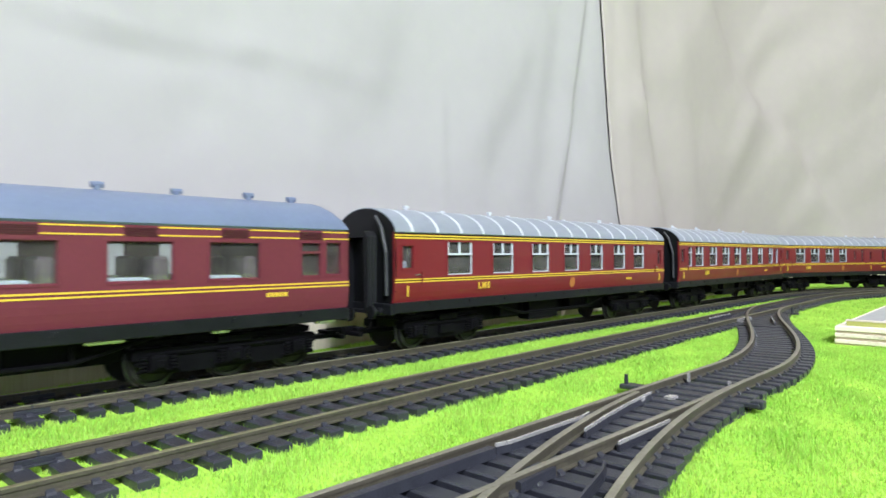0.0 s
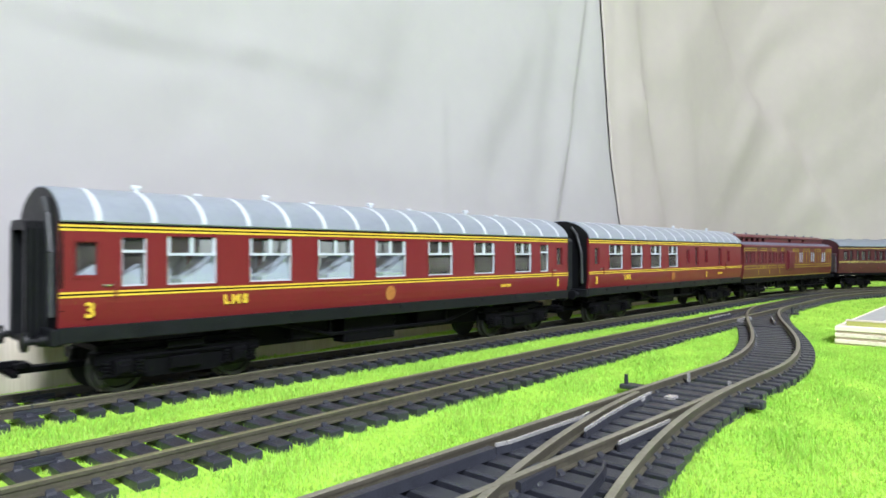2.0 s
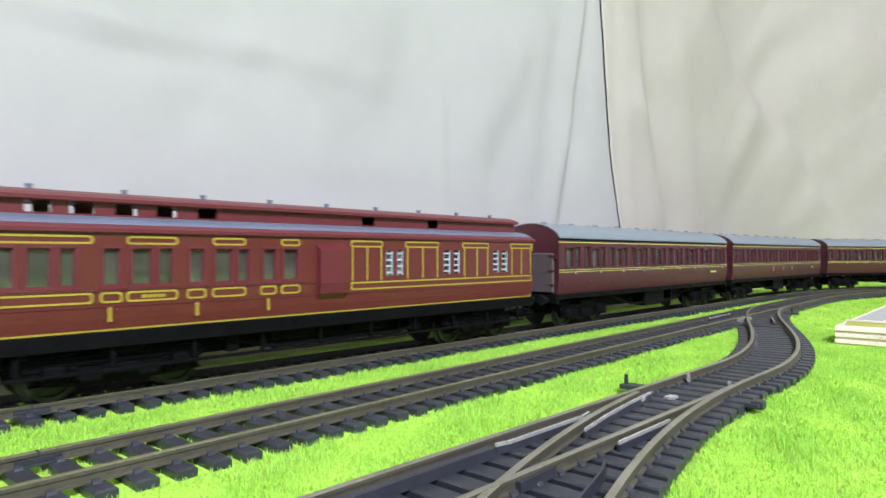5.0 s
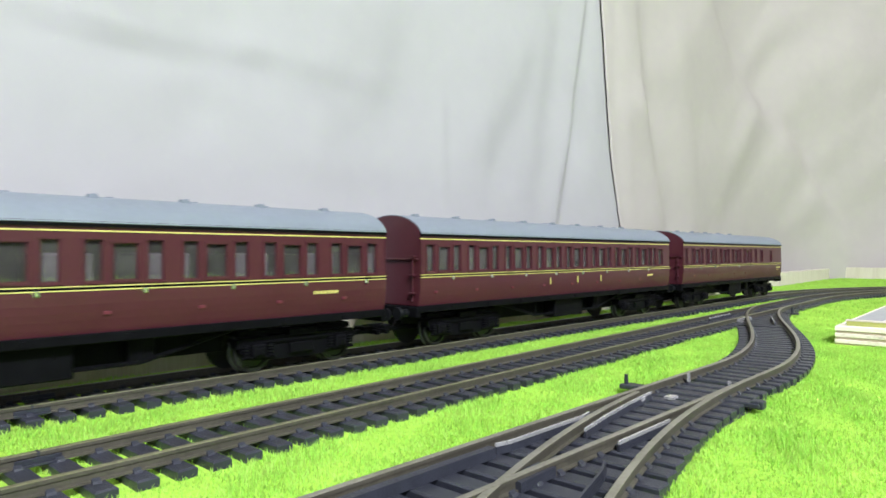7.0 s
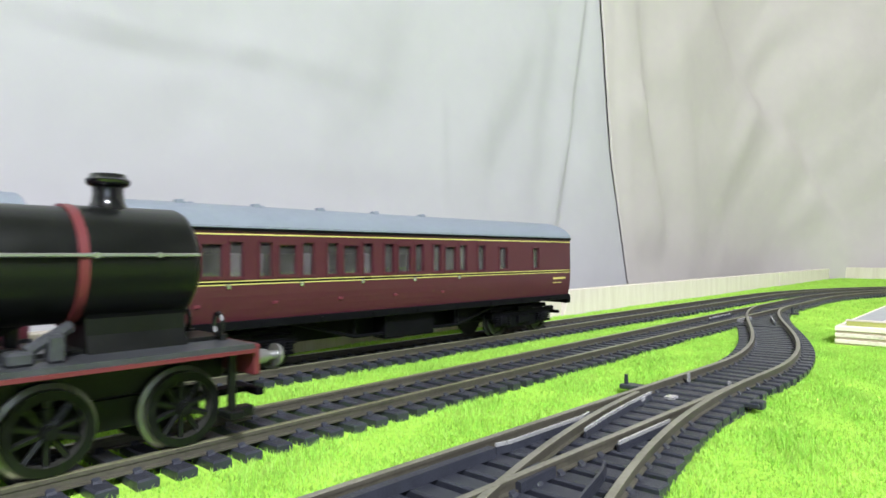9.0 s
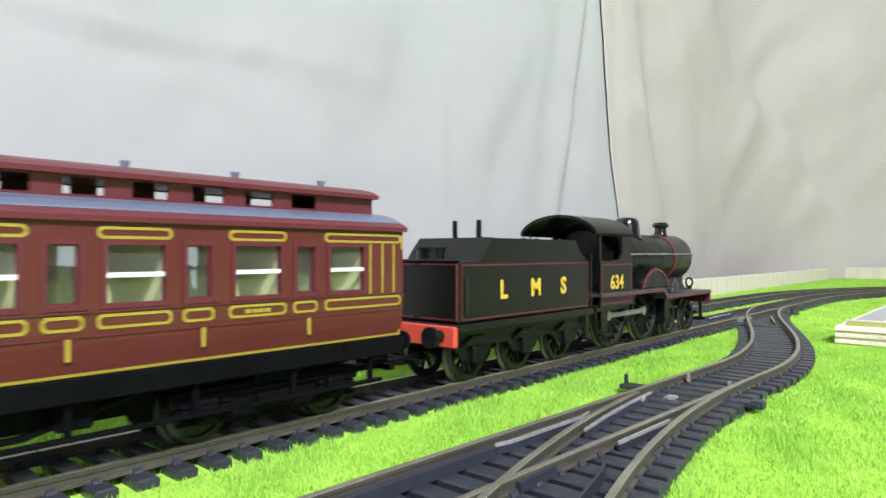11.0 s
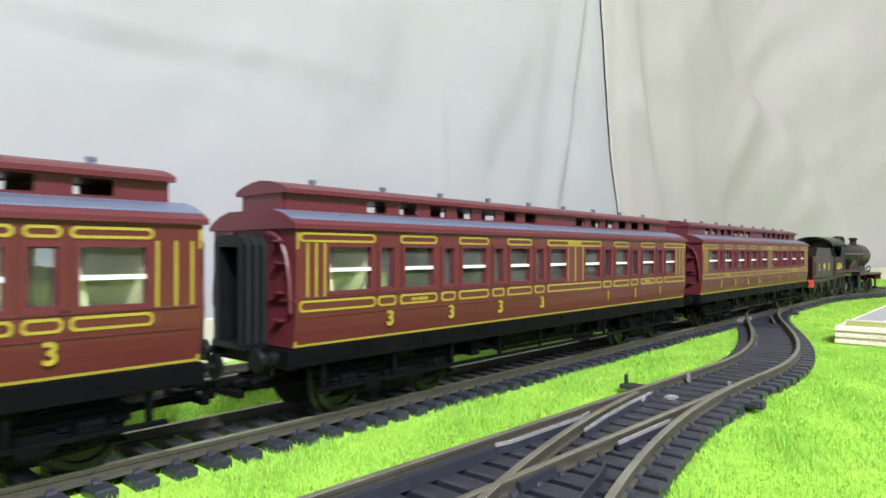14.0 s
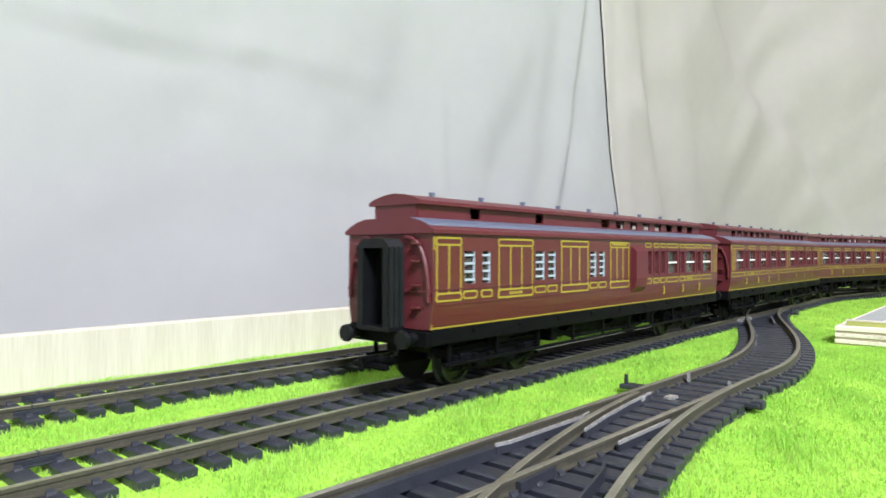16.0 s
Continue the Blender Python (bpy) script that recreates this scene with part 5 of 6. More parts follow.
    gaps = [(a - c0, b - c0, 48.3, 51.3) for a, b in clear_gaps]
    for s in (-1, 1):
        bm = bmesh.new()
        wall_mesh(bm, cl, 47.4, 51.8, lambda z: 8.8, gaps, 0.7, s)
        part("clerestory_wall", bm, M_MIDROOF, thing, "red clerestory side with small lights")
    for e in (-1, 1):
        bm = bmesh.new()
        box(bm, e * cl / 2 - 0.5, e * cl / 2 + 0.5, -8.3, 8.3, 47.4, 52.4)
        part("clerestory_end", bm, M_MIDROOF, thing)
    top = [(-10.4, 51.6), (-10.4, 52.6), (-8, 53.6), (-4, 54.5), (0, 54.9), (4, 54.5), (8, 53.6), (10.4, 52.6), (10.4, 51.6)]
    bm = bmesh.new()
    slab(bm, top, -cl / 2 - 1.0, cl / 2 + 1.0)
    part("clerestory_roof", bm, M_MIDROOF, thing, "red clerestory roof with lamp tops")
    for k in range(9):
        bm = bmesh.new()
        x = -cl / 2 + cl * (k + 0.5) / 9
        tube(bm, (x, -3, 54.0), (x, -3, 55.4), 0.8, 8)
        tube(bm, (x, -3, 55.2), (x, -3, 55.8), 1.0, 8)
        part("lamp_top", bm, M_LEADROOF, thing)
    # ends
    ends = [(-yf(17.5), 17.5), (-yf(21), 21), (-half, 27), (-half, 43.3), (half, 43.3), (half, 27), (yf(21), 21), (yf(17.5), 17.5)]
    for e in (-1, 1):
        end_wall(thing, length, ends, M_MIDROOF, e, "red end panel")
        gangway(thing, length, e, 12.5, 18.0, 42.0, 6.0)
        x = e * length / 2
        bm = bmesh.new()
        for s in (-1, 1):
            prev = None
            for k in range(9):
                t = k / 8
                p = (x + e * 0.5, s * (half - 1.2 - 8.5 * t ** 2.2), 25 + 17.5 * sin(t * pi / 2))
                if prev:
                    tube(bm, prev, p, 0.55, 6)
                prev = p
            box(bm, min(x, x + e * 0.5), max(x, x + e * 0.5), min(s * 7, s * half), max(s * 7, s * half), 27.4, 27.9)
        part("end_moulding", bm, M_MIDROOF, thing, "curved red end moulding")
        for s in (-1, 1):
            for z in (23, 29, 35.5, 40.2):
                bm = bmesh.new()
                box(bm, min(x, x + e * 1.6), max(x, x + e * 1.6), s * 11.6 - 1.5, s * 11.6 + 1.5, z, z + 0.6, 0.15)
                part("end_step", bm, M_MIDLAND, thing)
    if seat:
        bm = bmesh.new()
        lights = []
        for h in holes:
            m = (h[0] + h[1]) / 2
            if h[1] - h[0] >= 8.5:
                lights += [(m - 4.5, m + 0.5, 30, 42.4), (m + 4.4, m + 6.0, 30, 42.4)]
        wall_mesh(bm, length - 6, 18, 43, lambda z: 9.0, [(a - 3, b - 3, c, d) for a, b, c, d in lights], 0.8, 1)
        part("corridor_partition", bm, M_CREAM, thing, "cream corridor partition with door lights")
        for h in holes:
            if h[1] - h[0] < 8.5:
                continue
            c = h[1] + 1.2 - length / 2
            bm = bmesh.new()
            box(bm, c - 0.6, c + 0.6, -15.6, 15.6, 18, 42.6)
            part("partition", bm, M_CREAM, thing, "cream compartment partition")
            for s in (-1, 1):
                bm = bmesh.new()
                cc = (h[0] + h[1]) / 2 - length / 2
                plate_xz(bm, [(cc - 6, 18), (cc - 1.0, 18), (cc - 1.0, 27.5), (cc - 3.4, 28.5), (cc - 4.4, 35.5), (cc - 6, 35.5)], s * 3, s * 15.4)
                part("seat", bm, M_CREAM, thing, "cream moulded seat")
    for s in (-1, 1):
        bm = bmesh.new()
        box(bm, -length / 2 + 6, length / 2 - 6, min(s * 14.9, s * 16.4), max(s * 14.9, s * 16.4), 7.0, 7.8, 0.15)
        for k in range(10):
            x = -length / 2 + 9 + (length - 18) * k / 9
            box(bm, x - 0.6, x + 0.6, min(s * 14.5, s * 15.2), max(s * 14.5, s * 15.2), 7.4, 15.6)
        part("footboard", bm, M_BLACK, thing, "long black footboard on hangers")
    underframe(thing, length, half * 2 - 0.6, 17.5, "gas")
    for x in (-length / 2 + 34, length / 2 - 34):
        bogie(thing, x, (-16, 16), 6.9)
    buffers(thing, length, 15.2)
    coupling(thing, length)
    return thing


def midland_composite(label):
    L = 222
    big = [(9.1, 21.8), (33.3, 44.2), (56.5, 67.1), (79.7, 90), (102.5, 112.8), (126.2, 136.9), (150.2, 160.3), (174.8, 185.3), (198.6, 208.6)]
    little = [(24.9, 29.5), (48.4, 52.6), (71.3, 75.6), (93.9, 98.2), (141, 145.8), (164.6, 169.4), (189.4, 194.2)]
    holes = [(a, b, 29.5, 39.4) for a, b in sorted(big + little)]
    small, strips, bars = [], [], []
    for k, (a, b) in enumerate(big):
        if k in (4, 5):
            continue
        lo, hi = (0.9 if k == 0 else a - 1.5), (L - 0.9 if k == 8 else b + 1.5)
        small += [(lo, hi, 40.4, 42.5), (lo, hi, 25.2, 27.7)]
    small += [(101, 138.4, 40.4, 42.5), (101, 138.4, 25.2, 27.7)]
    for a, b in little:
        small.append((a - 0.8, b + 0.8, 25.2, 27.7))
    for u in (2.8, 5.2, 7.6, 113.9, 119, 124.4, 210.6, 214.6, 218.4):
        strips.append((u, u + 0.55, 28.4, 40.2))
    bars = [(36, 42, 26.0, 26.8), (114.5, 124, 41.0, 42.0), (177, 183, 26.0, 26.8)]
    nums = [("3", 28.4, 22), ("3", 51.8, 22), ("3", 74.7, 22), ("3", 97.7, 22), ("1", 144.2, 22), ("1", 168, 22), ("1", 192.8, 22)]
    gaps = [(u, u + 7) for u in (28, 40, 52, 64, 76, 88, 100, 134, 146, 158, 170, 182, 194)]
    return clerestory(L, holes, [], small, [], strips, nums, bars, gaps, label, "coaches of the clerestory train")


def midland_brake(label, group):
    L = 221
    big = [(156.2, 166.6), (177.4, 188.4), (199.2, 210.2)]
    little = [(133.2, 138.2), (141.8, 145.8), (148.6, 152.8), (170.6, 175), (191.6, 196)]
    holes = [(a, b, 29.2, 39.0) for a, b in sorted(big + little)]
    gr = [(a, b, 29.4, 38.6) for a, b in ((13.3, 18.2), (21.5, 25.4), (49.6, 54.9), (57.2, 61.9), (85.8, 90.4), (92.5, 97))]
    small, strips = [], []
    bigp = [(1.0, 12, 24.9, 27.4), (29, 48, 24.6, 27.4), (65, 84.2, 24.6, 27.4), (101, 117.5, 24.6, 27.4), (1.0, 12, 40.0, 42.4), (29, 48, 40.0, 42.4), (65, 84.2, 40.0, 42.4), (101, 117.5, 40.0, 42.4)]
    for a, b in [(g[0], g[1]) for g in gr] + little:
        small.append((a - 0.8, b + 0.8, 25.2, 27.6))
    for a, b in little:
        small.append((a - 0.6, b + 0.6, 40.4, 42.4))
    for a, b in big:
        small += [(a - 1.4, min(L - 0.9, b + 1.4), 25.2, 27.6), (a - 1.4, min(L - 0.9, b + 1.4), 40.4, 42.4)]
    for a, b, n in ((1.2, 11.8, 3), (29.2, 47.8, 4), (65.2, 84, 4), (101.2, 117.3, 4)):
        for k in range(n):
            u = a + (b - a - 0.55) * k / (n - 1)
            strips.append((u, u + 0.55, 27.4, 40.0))
    for u in (212, 215.5, 218.6):
        strips.append((u, u + 0.55, 28.4, 40.2))
    nums = [("3", 152.2, 21.8), ("3", 174.1, 21.8), ("3", 195, 21.8)]
    bars = [(35, 42, 25.6, 26.4), (103, 115, 41.0, 41.9), (179, 186, 26.0, 26.8)]
    gaps = [(26, 31), (62, 67), (110, 117), (123, 130), (136, 143), (149, 156), (162, 169), (175, 182), (188, 195), (201, 208)]
    return clerestory(L, holes, gr, small, bigp, strips, nums, bars, gaps, label, group, ducket=(119.7, 130.4))


def midland_brake_short(label, group):
    L = 213
    big = [(10.6, 15.6), (34.4, 39.4), (57.4, 62.4), (80, 85)]
    little = [(3, 8), (17.6, 21), (27.4, 31.4), (41.4, 45), (50, 54), (64.6, 68), (73, 77)]
    holes = [(a, b, 29.4, 39.2) for a, b in sorted(big + little)]
    small, strips = [], []
    for a, b in ((1, 25), (33, 46.5), (56.5, 67), (79, 86)):
        small += [(a, b, 40.2, 42.4), (a, b, 25.0, 27.8)]
    for a, b in ((26.6, 32), (49, 54.6), (71.8, 77.4)):
        small.append((a, b, 25.0, 27.8))
    bigp = [(106.5, 121, 40.0, 42.4), (132, 150, 40.0, 42.4), (164, 181, 40, 42.4), (196, 212, 40, 42.4), (106.5, 212, 25.0, 27.8)]
    gr = [(122.6, 126, 29.6, 39), (128, 131, 29.6, 39), (153, 157, 29.6, 39), (159, 162.5, 29.6, 39), (184, 188, 29.6, 39), (190, 194, 29.6, 39)]
    for u in (107, 113.5, 120, 133, 141, 149, 165, 173, 180, 197, 204, 211):
        strips.append((u, u + 0.55, 27.8, 40.0))
    nums = [("1", 29, 21.8), ("1", 52, 21.8), ("1", 74.6, 21.8)]
    gaps = [(12, 18), (22, 28), (33, 39), (44, 50), (56, 62), (118, 124), (152, 158)]
    return clerestory(L, holes, gr, small, bigp, strips, nums, [(37, 43, 25.9, 26.8)], gaps, label, group, ducket=(92.5, 104))


place(midland_brake_short("red-brown clerestory brake coach with yellow panel lining", "coaches of the express train"), OUTER, 1025.9, 74)
place(midland_composite("red-brown clerestory coach with yellow lining, behind the tender"), INNER, -107.2, 76)
place(midland_composite("red-brown clerestory coach with yellow lining, in mid train"), INNER, -346, 76)
place(midland_brake("red-brown clerestory brake coach with barred van windows, last in train", "coaches of the clerestory train"), INNER, -584, 76)


# ---- maroon compartment coaches ----
def suburban(length, first, count, extra, nums, bars, label, blue=(), grow=1.02):
    thing = new("railway_coach")
    tagged(thing, label, "railway coach", "coaches of the express train")
    half = 17.8
    yf = body_curve(half, 17.5, 1.2, 27)
    zb, zt = 17.5, 46.0
    length, first, pitch, extra = length * grow, first * grow, 25.0 * grow, scaled(extra, grow)
    nums, bars = [(a, u * grow, z) for a, u, z in nums], scaled(bars, grow)
    holes, doors = [], []
    for k in range(count):
        c = first + pitch * k
        holes += [(c - 10.0, c - 5.6, 30.6, 41.4), (c - 3.2, c + 3.2, 30.8, 40.6), (c + 5.6, c + 10.0, 30.6, 41.4)]
        doors.append(c)
    holes += extra
    holes = [h for h in holes if h[0] > 1.5 and h[1] < length - 1.5]
    roof = arch(half + 0.4, 45.6, 7.9)
    for side in (-1, 1):
        bm = bmesh.new()
        wall_mesh(bm, length, zb, zt, yf, holes, 1.0, side, (19, 21, 23, 25, 27))
        part("side_wall", bm, M_MAROON, thing, "dark maroon side panel")
        glaze(thing, length, holes, yf, side, M_MAROON, "plain")
        bm = bmesh.new()
        strip(bm, 0, length, 43.35, 43.75, length, yf, side)
        strip(bm, 0, length, 29.4, 29.7, length, yf, side)
        strip(bm, 0, length, 28.4, 28.7, length, yf, side)
        part("lining", bm, M_STRAW, thing, "straw-yellow lining")
        bm = bmesh.new()
        strip(bm, 0, length, 28.75, 29.35, length, yf, side, 0.08)
        strip(bm, 0, length, 44.6, 46.0, length, yf, side, 0.5)
        part("gutter", bm, M_BLACK, thing, "black gutter and lining centre")
        for h in holes:
            surround(thing, h, length, yf, side, M_MAROON, 0.6, 0.3, 0.25)
        for c in doors:
            bm = bmesh.new()
            for u in (c - 4.4, c + 4.4):
                strip(bm, u - 0.1, u + 0.1, 19, 43, length, yf, side, 0.1)
            part("door_edge", bm, M_MAROON, thing)
        for c in doors:
            bm = bmesh.new()
            y = yf(28)
            box(bm, c + 4.4 - length / 2, c + 5.6 - length / 2, min(side * (y - 0.1), side * (y + 0.6)), max(side * (y - 0.1), side * (y + 0.6)), 27.3, 28.8, 0.15)
            part("door_handle", bm, M_BRASSY, thing)
            bm = bmesh.new()
            y = yf(22)
            box(bm, c - 5.4 - length / 2, c - 3.6 - length / 2, min(side * (y - 0.1), side * (y + 0.5)), max(side * (y - 0.1), side * (y + 0.5)), 22, 23, 0.15)
            part("hinge", bm, M_LAKE_DULL, thing)
    numerals(thing, length, yf, nums, M_STRAW, 3.6)
    text_bars(thing, length, yf, bars, M_STRAW)
    bm = bmesh.new()
    roof_mesh(bm, length - 0.4, roof, 0.7)
    part("roof", bm, M_GREYROOF, thing, "pale grey vaulted roof", smooth=35)
    for k in range(count):
        for dy in (-5, 4):
            bm = bmesh.new()
            x = first + pitch * k - length / 2 + dy * 0.8
            z = 45.6 + 7.9 * (1 - (dy / half) ** 2) ** 0.62
            plate_xz(bm, [(x - 1.6, z - 0.3), (x + 1.6, z - 0.3), (x + 0.6, z + 1.0), (x - 1.2, z + 0.8)], dy - 1.2, dy + 1.2)
            part("roof_vent", bm, M_GREYROOF, thing)
    for e in (-1, 1):
        end_wall(thing, length, outline(yf, zb, zt, roof), M_MAROON, e, "dark maroon end panel")
        x = e * length / 2
        bm = bmesh.new()
        box(bm, min(x, x + e * 0.8), max(x, x + e * 0.8), -16.8, 16.8, 35.2, 36.0, 0.15)
        box(bm, min(x, x + e * 0.7), max(x, x + e * 0.7), -14.2, -13.2, 19, 35.2, 0.15)
        for z in (22, 29, 36.4):
            box(bm, min(x, x + e * 1.5), max(x, x + e * 1.5), -15.5, -12.5, z, z + 0.6, 0.1)
        part("end_fitting", bm, M_MAROON, thing, "maroon end steps and rail")
        bm = bmesh.new()
        box(bm, min(x, x + e * 0.25), max(x, x + e * 0.25), -e * 14.5 - 1.6, -e * 14.5 + 1.6, 37.0, 41.0)
        part("end_label", bm, M_WHITE, thing, "small white paper label")
    for k in range(count):
        c = first + pitch * k - length / 2
        bm = bmesh.new()
        box(bm, c + 11.8, c + 13.2, -15.8, 15.8, 18, 45)
        part("partition", bm, M_DARKSEAT, thing, "dark compartment partition")
        for a, b in ((-11, -6.8), (6.8, 11)):
            bm = bmesh.new()
            box(bm, c + a, c + b, -15, 15, 18, 38, 0.6)
            part("seat", bm, M_BLUESEAT if k in blue else M_DARKSEAT, thing, "moulded compartment seat back")
    ends = sorted({2.0, length - 2.0} | {u for h in (extra or [])[-1:] for u in (h[0] - 30, h[0] - 26)} | {20.0, 25.0, 47.0, 51.0})
    for a, b in zip(ends[::2], ends[1::2]):
        bm = bmesh.new()
        box(bm, a - length / 2, b - length / 2, 6.0, 6.8, 18, 44.5)
        part("corridor_partition", bm, M_DARKSEAT, thing, "dark lengthwise partition")
    underframe(thing, length, half * 2, zb, "suburban")
    for x in (-length / 2 + 33, length / 2 - 33):
        bogie(thing, x, (-16, 16), 6.9)
    buffers(thing, length, 14.6)
    coupling(thing, length)
    return thing


place(suburban(224, 9.8, 9, [], [], [(193, 203, 24.4, 25.4)], "dark maroon compartment coach with pale grey roof, leading the pair"), OUTER, 1269.8, 78)
place(suburban(224, 13.5, 8, [(200, 204.4, 30.6, 41.4), (208, 214, 30.8, 40.6)], [("1", 89, 24.4), ("1", 113.7, 24.4), ("1", 137.3, 24.4)], [(193, 200, 24.4, 25.4)],
               "dark maroon compartment coach with blue seats and pale grey roof", blue=(3, 4, 5), grow=1.0), OUTER, 1513.7, 78)
place(suburban(211, 23.2, 5, [(2.8, 7, 30.6, 41.4), (140.3, 144.6, 30.6, 41.4), (154.6, 160, 30.8, 40.6), (179.5, 184, 30.8, 40.6)], [], [(196, 206, 25.2, 26.2), (196, 203, 23.4, 23.8)],
               "dark maroon brake compartment coach with pale grey roof, last in train"), OUTER, 1755.3, 72)


# ---- the locomotive and its tender ----
def locomotive():
    """Front-coupled engine: local x runs from the rear of the tender (0) forward; the thing's origin is at x = 138."""
    X0 = 138.0
    thing = new("steam_locomotive")
    tagged(thing, "black four-coupled steam locomotive with red lining and tall chimney", "locomotive", "clerestory train")

    def bx(bm, a, b, y0, y1, z0, z1, bev=0.25):
        box(bm, a - X0, b - X0, y0, y1, z0, z1, bev)
    ZC, R = 35.8, 10.8
    along = Matrix.Rotation(pi / 2, 4, "Y")

    def turned(name, prof, material, label=""):
        bm = bmesh.new()
        lathe(bm, [(r, u - X0) for r, u in prof], Matrix.Translation((0, 0, ZC * MM)) @ along, 40)
        return part(name, bm, material, thing, label, smooth=40)
    turned("boiler", [(R - 0.2, 112), (R, 112.5), (R, 167)], M_LOCO, "satin black boiler")
    turned("smokebox", [(R + 0.35, 168.2), (R + 0.35, 187.2), (R - 0.1, 188.3), (R - 0.9, 188.9), (R - 2.4, 189.1), (R - 2.4, 189.9), (6.0, 190.6), (1.5, 191.2)], M_LOCO, "black smokebox with door")
    turned("boiler_band", [(R + 0.1, 166.4), (R + 0.5, 166.5), (R + 0.5, 168.1), (R + 0.1, 168.2)], M_REDLINE, "red-lined boiler band")
    for u in (128, 152.5):
        turned("boiler_band", [(R + 0.02, u), (R + 0.16, u + 0.1), (R + 0.16, u + 0.9), (R + 0.02, u + 1)], M_LOCO)

    def stack(name, u, prof, label):
        bm = bmesh.new()
        lathe(bm, prof, Matrix.Translation(((u - X0) * MM, 0, 0)), 28)
        return part(name, bm, M_GLOSS, thing, label, smooth=40)
    stack("chimney", 175.2, [(4.8, 45.4), (3.6, 46.6), (3.0, 47.8), (2.75, 49.4), (2.8, 50.6), (3.7, 51.0), (4.0, 51.6), (4.0, 52.1), (3.4, 52.5), (3.1, 53.2), (2.3, 53.2), (2.1, 50.8)], "black lipped chimney")
    stack("dome", 138, [(7.4, 44.6), (6.2, 46.0), (5.7, 47.5), (5.6, 51.0), (5.2, 52.6), (4.2, 53.7), (2.4, 54.2), (0.6, 54.3)], "glossy black dome")
    stack("safety_valve", 118, [(3.4, 45.8), (3.0, 47.2), (2.2, 48.4), (2.0, 50.0), (0.6, 50.2)], "black safety valve cover")
    # firebox
    bm = bmesh.new()
    pts = [(R + 0.3, 23), (R + 0.3, 36)] + [((R + 0.3) * cos(a), 36 + (R + 0.3) * sin(a)) for a in [pi * k / 12 for k in range(1, 12)]] + [(-R - 0.3, 36), (-R - 0.3, 23)]
    slab(bm, pts, 98 - X0, 112.6 - X0)
    part("firebox", bm, M_LOCO, thing, "black firebox", smooth=40)
    bm = bmesh.new()
    slab(bm, [(-8.2, 19.5), (-6.4, 23), (-6.2, 26), (-8, 30), (8, 30), (6.2, 26), (6.4, 23), (8.2, 19.5)], 169 - X0, 187.5 - X0)
    part("saddle", bm, M_LOCO, thing, "smokebox saddle")
    # running plate: high behind, lower in front
    bm = bmesh.new()
    for s in (-1, 1):
        plate_xz(bm, [(82 - X0, 21.6), (139 - X0, 21.6), (143 - X0, 18.4), (197 - X0, 18.4), (197 - X0, 19.8), (144 - X0, 19.8), (140 - X0, 23.0), (82 - X0, 23.0)], s * 6, s * 17)
    part("running_plate", bm, M_PLATE, thing, "dark running plate, its sheen put into a lighter grey")
    for s in (-1, 1):
        bm = bmesh.new()
        a, b = (s * 17.0, s * 17.3)
        plate_xz(bm, [(82 - X0, 21.4), (138.6 - X0, 21.4), (142.6 - X0, 18.0), (197 - X0, 18.0), (197 - X0, 18.75), (143.1 - X0, 18.75), (139.1 - X0, 22.2), (82 - X0, 22.2)], min(a, b), max(a, b))
        part("valance", bm, M_REDLINE, thing, "red-lined edge of the running plate")
        # splasher over the leading driver and the coupling-rod splasher behind
        bm = bmesh.new()
        arc = [(136 - X0 + 15.6 * cos(t), 16.4 + 15.2 * sin(t)) for t in [pi * k / 20 for k in range(3, 18)]]
        plate_xz(bm, arc, min(s * 9, s * 14.6), max(s * 9, s * 14.6))
        part("splasher", bm, M_LOCO, thing, "black wheel splasher")
        bm = bmesh.new()
        for (r0, r1) in ((14.6, 15.6),):
            t = [pi * k / 20 for k in range(3, 18)]
            o = [(136 - X0 + r1 * cos(v), 16.4 + (r1 - 0.4) * sin(v)) for v in t]
            i = [(136 - X0 + r0 * cos(v), 16.4 + (r0 - 0.4) * sin(v)) for v in t]
            for k in range(len(t) - 1):
                plate_xz(bm, [o[k], o[k + 1], i[k + 1], i[k]], min(s * 14.4, s * 14.9), max(s * 14.4, s * 14.9))
        part("splasher_edge", bm, M_REDLINE, thing, "red-lined splasher edge")
        bm = bmesh.new()
        n = 14
        c = [(136 - X0 + 3.0 * cos(2 * pi * k / n), 26.3 + 1.3 * sin(2 * pi * k / n)) for k in range(n)]
        plate_xz(bm, c, min(s * 14.5, s * 14.85), max(s * 14.5, s * 14.85))
        part("works_plate", bm, M_WHEEL, thing, "small oval plate")
        # cab side with cut-out
        bm = bmesh.new()
        side = [(83, 17.5), (110, 17.5), (110, 34), (108.5, 37), (108, 46.5), (103, 48.0), (101, 45), (101, 38), (98, 35.6), (90, 35.0), (83, 35.4)]
        plate_xz(bm, [(u - X0, z) for u, z in side], min(s * 15.0, s * 16.0), max(s * 15.0, s * 16.0))
        part("cab_side", bm, M_LOCO, thing, "black cab side sheet")
        bm = bmesh.new()
        for (u0, u1, z0, z1) in ((84, 108.8, 18.6, 19.1), (84, 108.8, 33.4, 33.9), (84, 84.5, 19.1, 33.4), (108.3, 108.8, 19.1, 33.4)):
            box(bm, u0 - X0, u1 - X0, min(s * 15.9, s * 16.12), max(s * 15.9, s * 16.12), z0, z1)
        part("lining", bm, M_REDLINE, thing, "thin red lining")
        # handrail
        bm = bmesh.new()
        tube(bm, (112 - X0, s * 11.5, 37.6), (188 - X0, s * 11.5, 37.6), 0.38, 6)
        for u in (118, 136, 152, 169, 180):
            tube(bm, (u - X0, s * 10.4, 37.6), (u - X0, s * 12.0, 37.6), 0.6, 6)
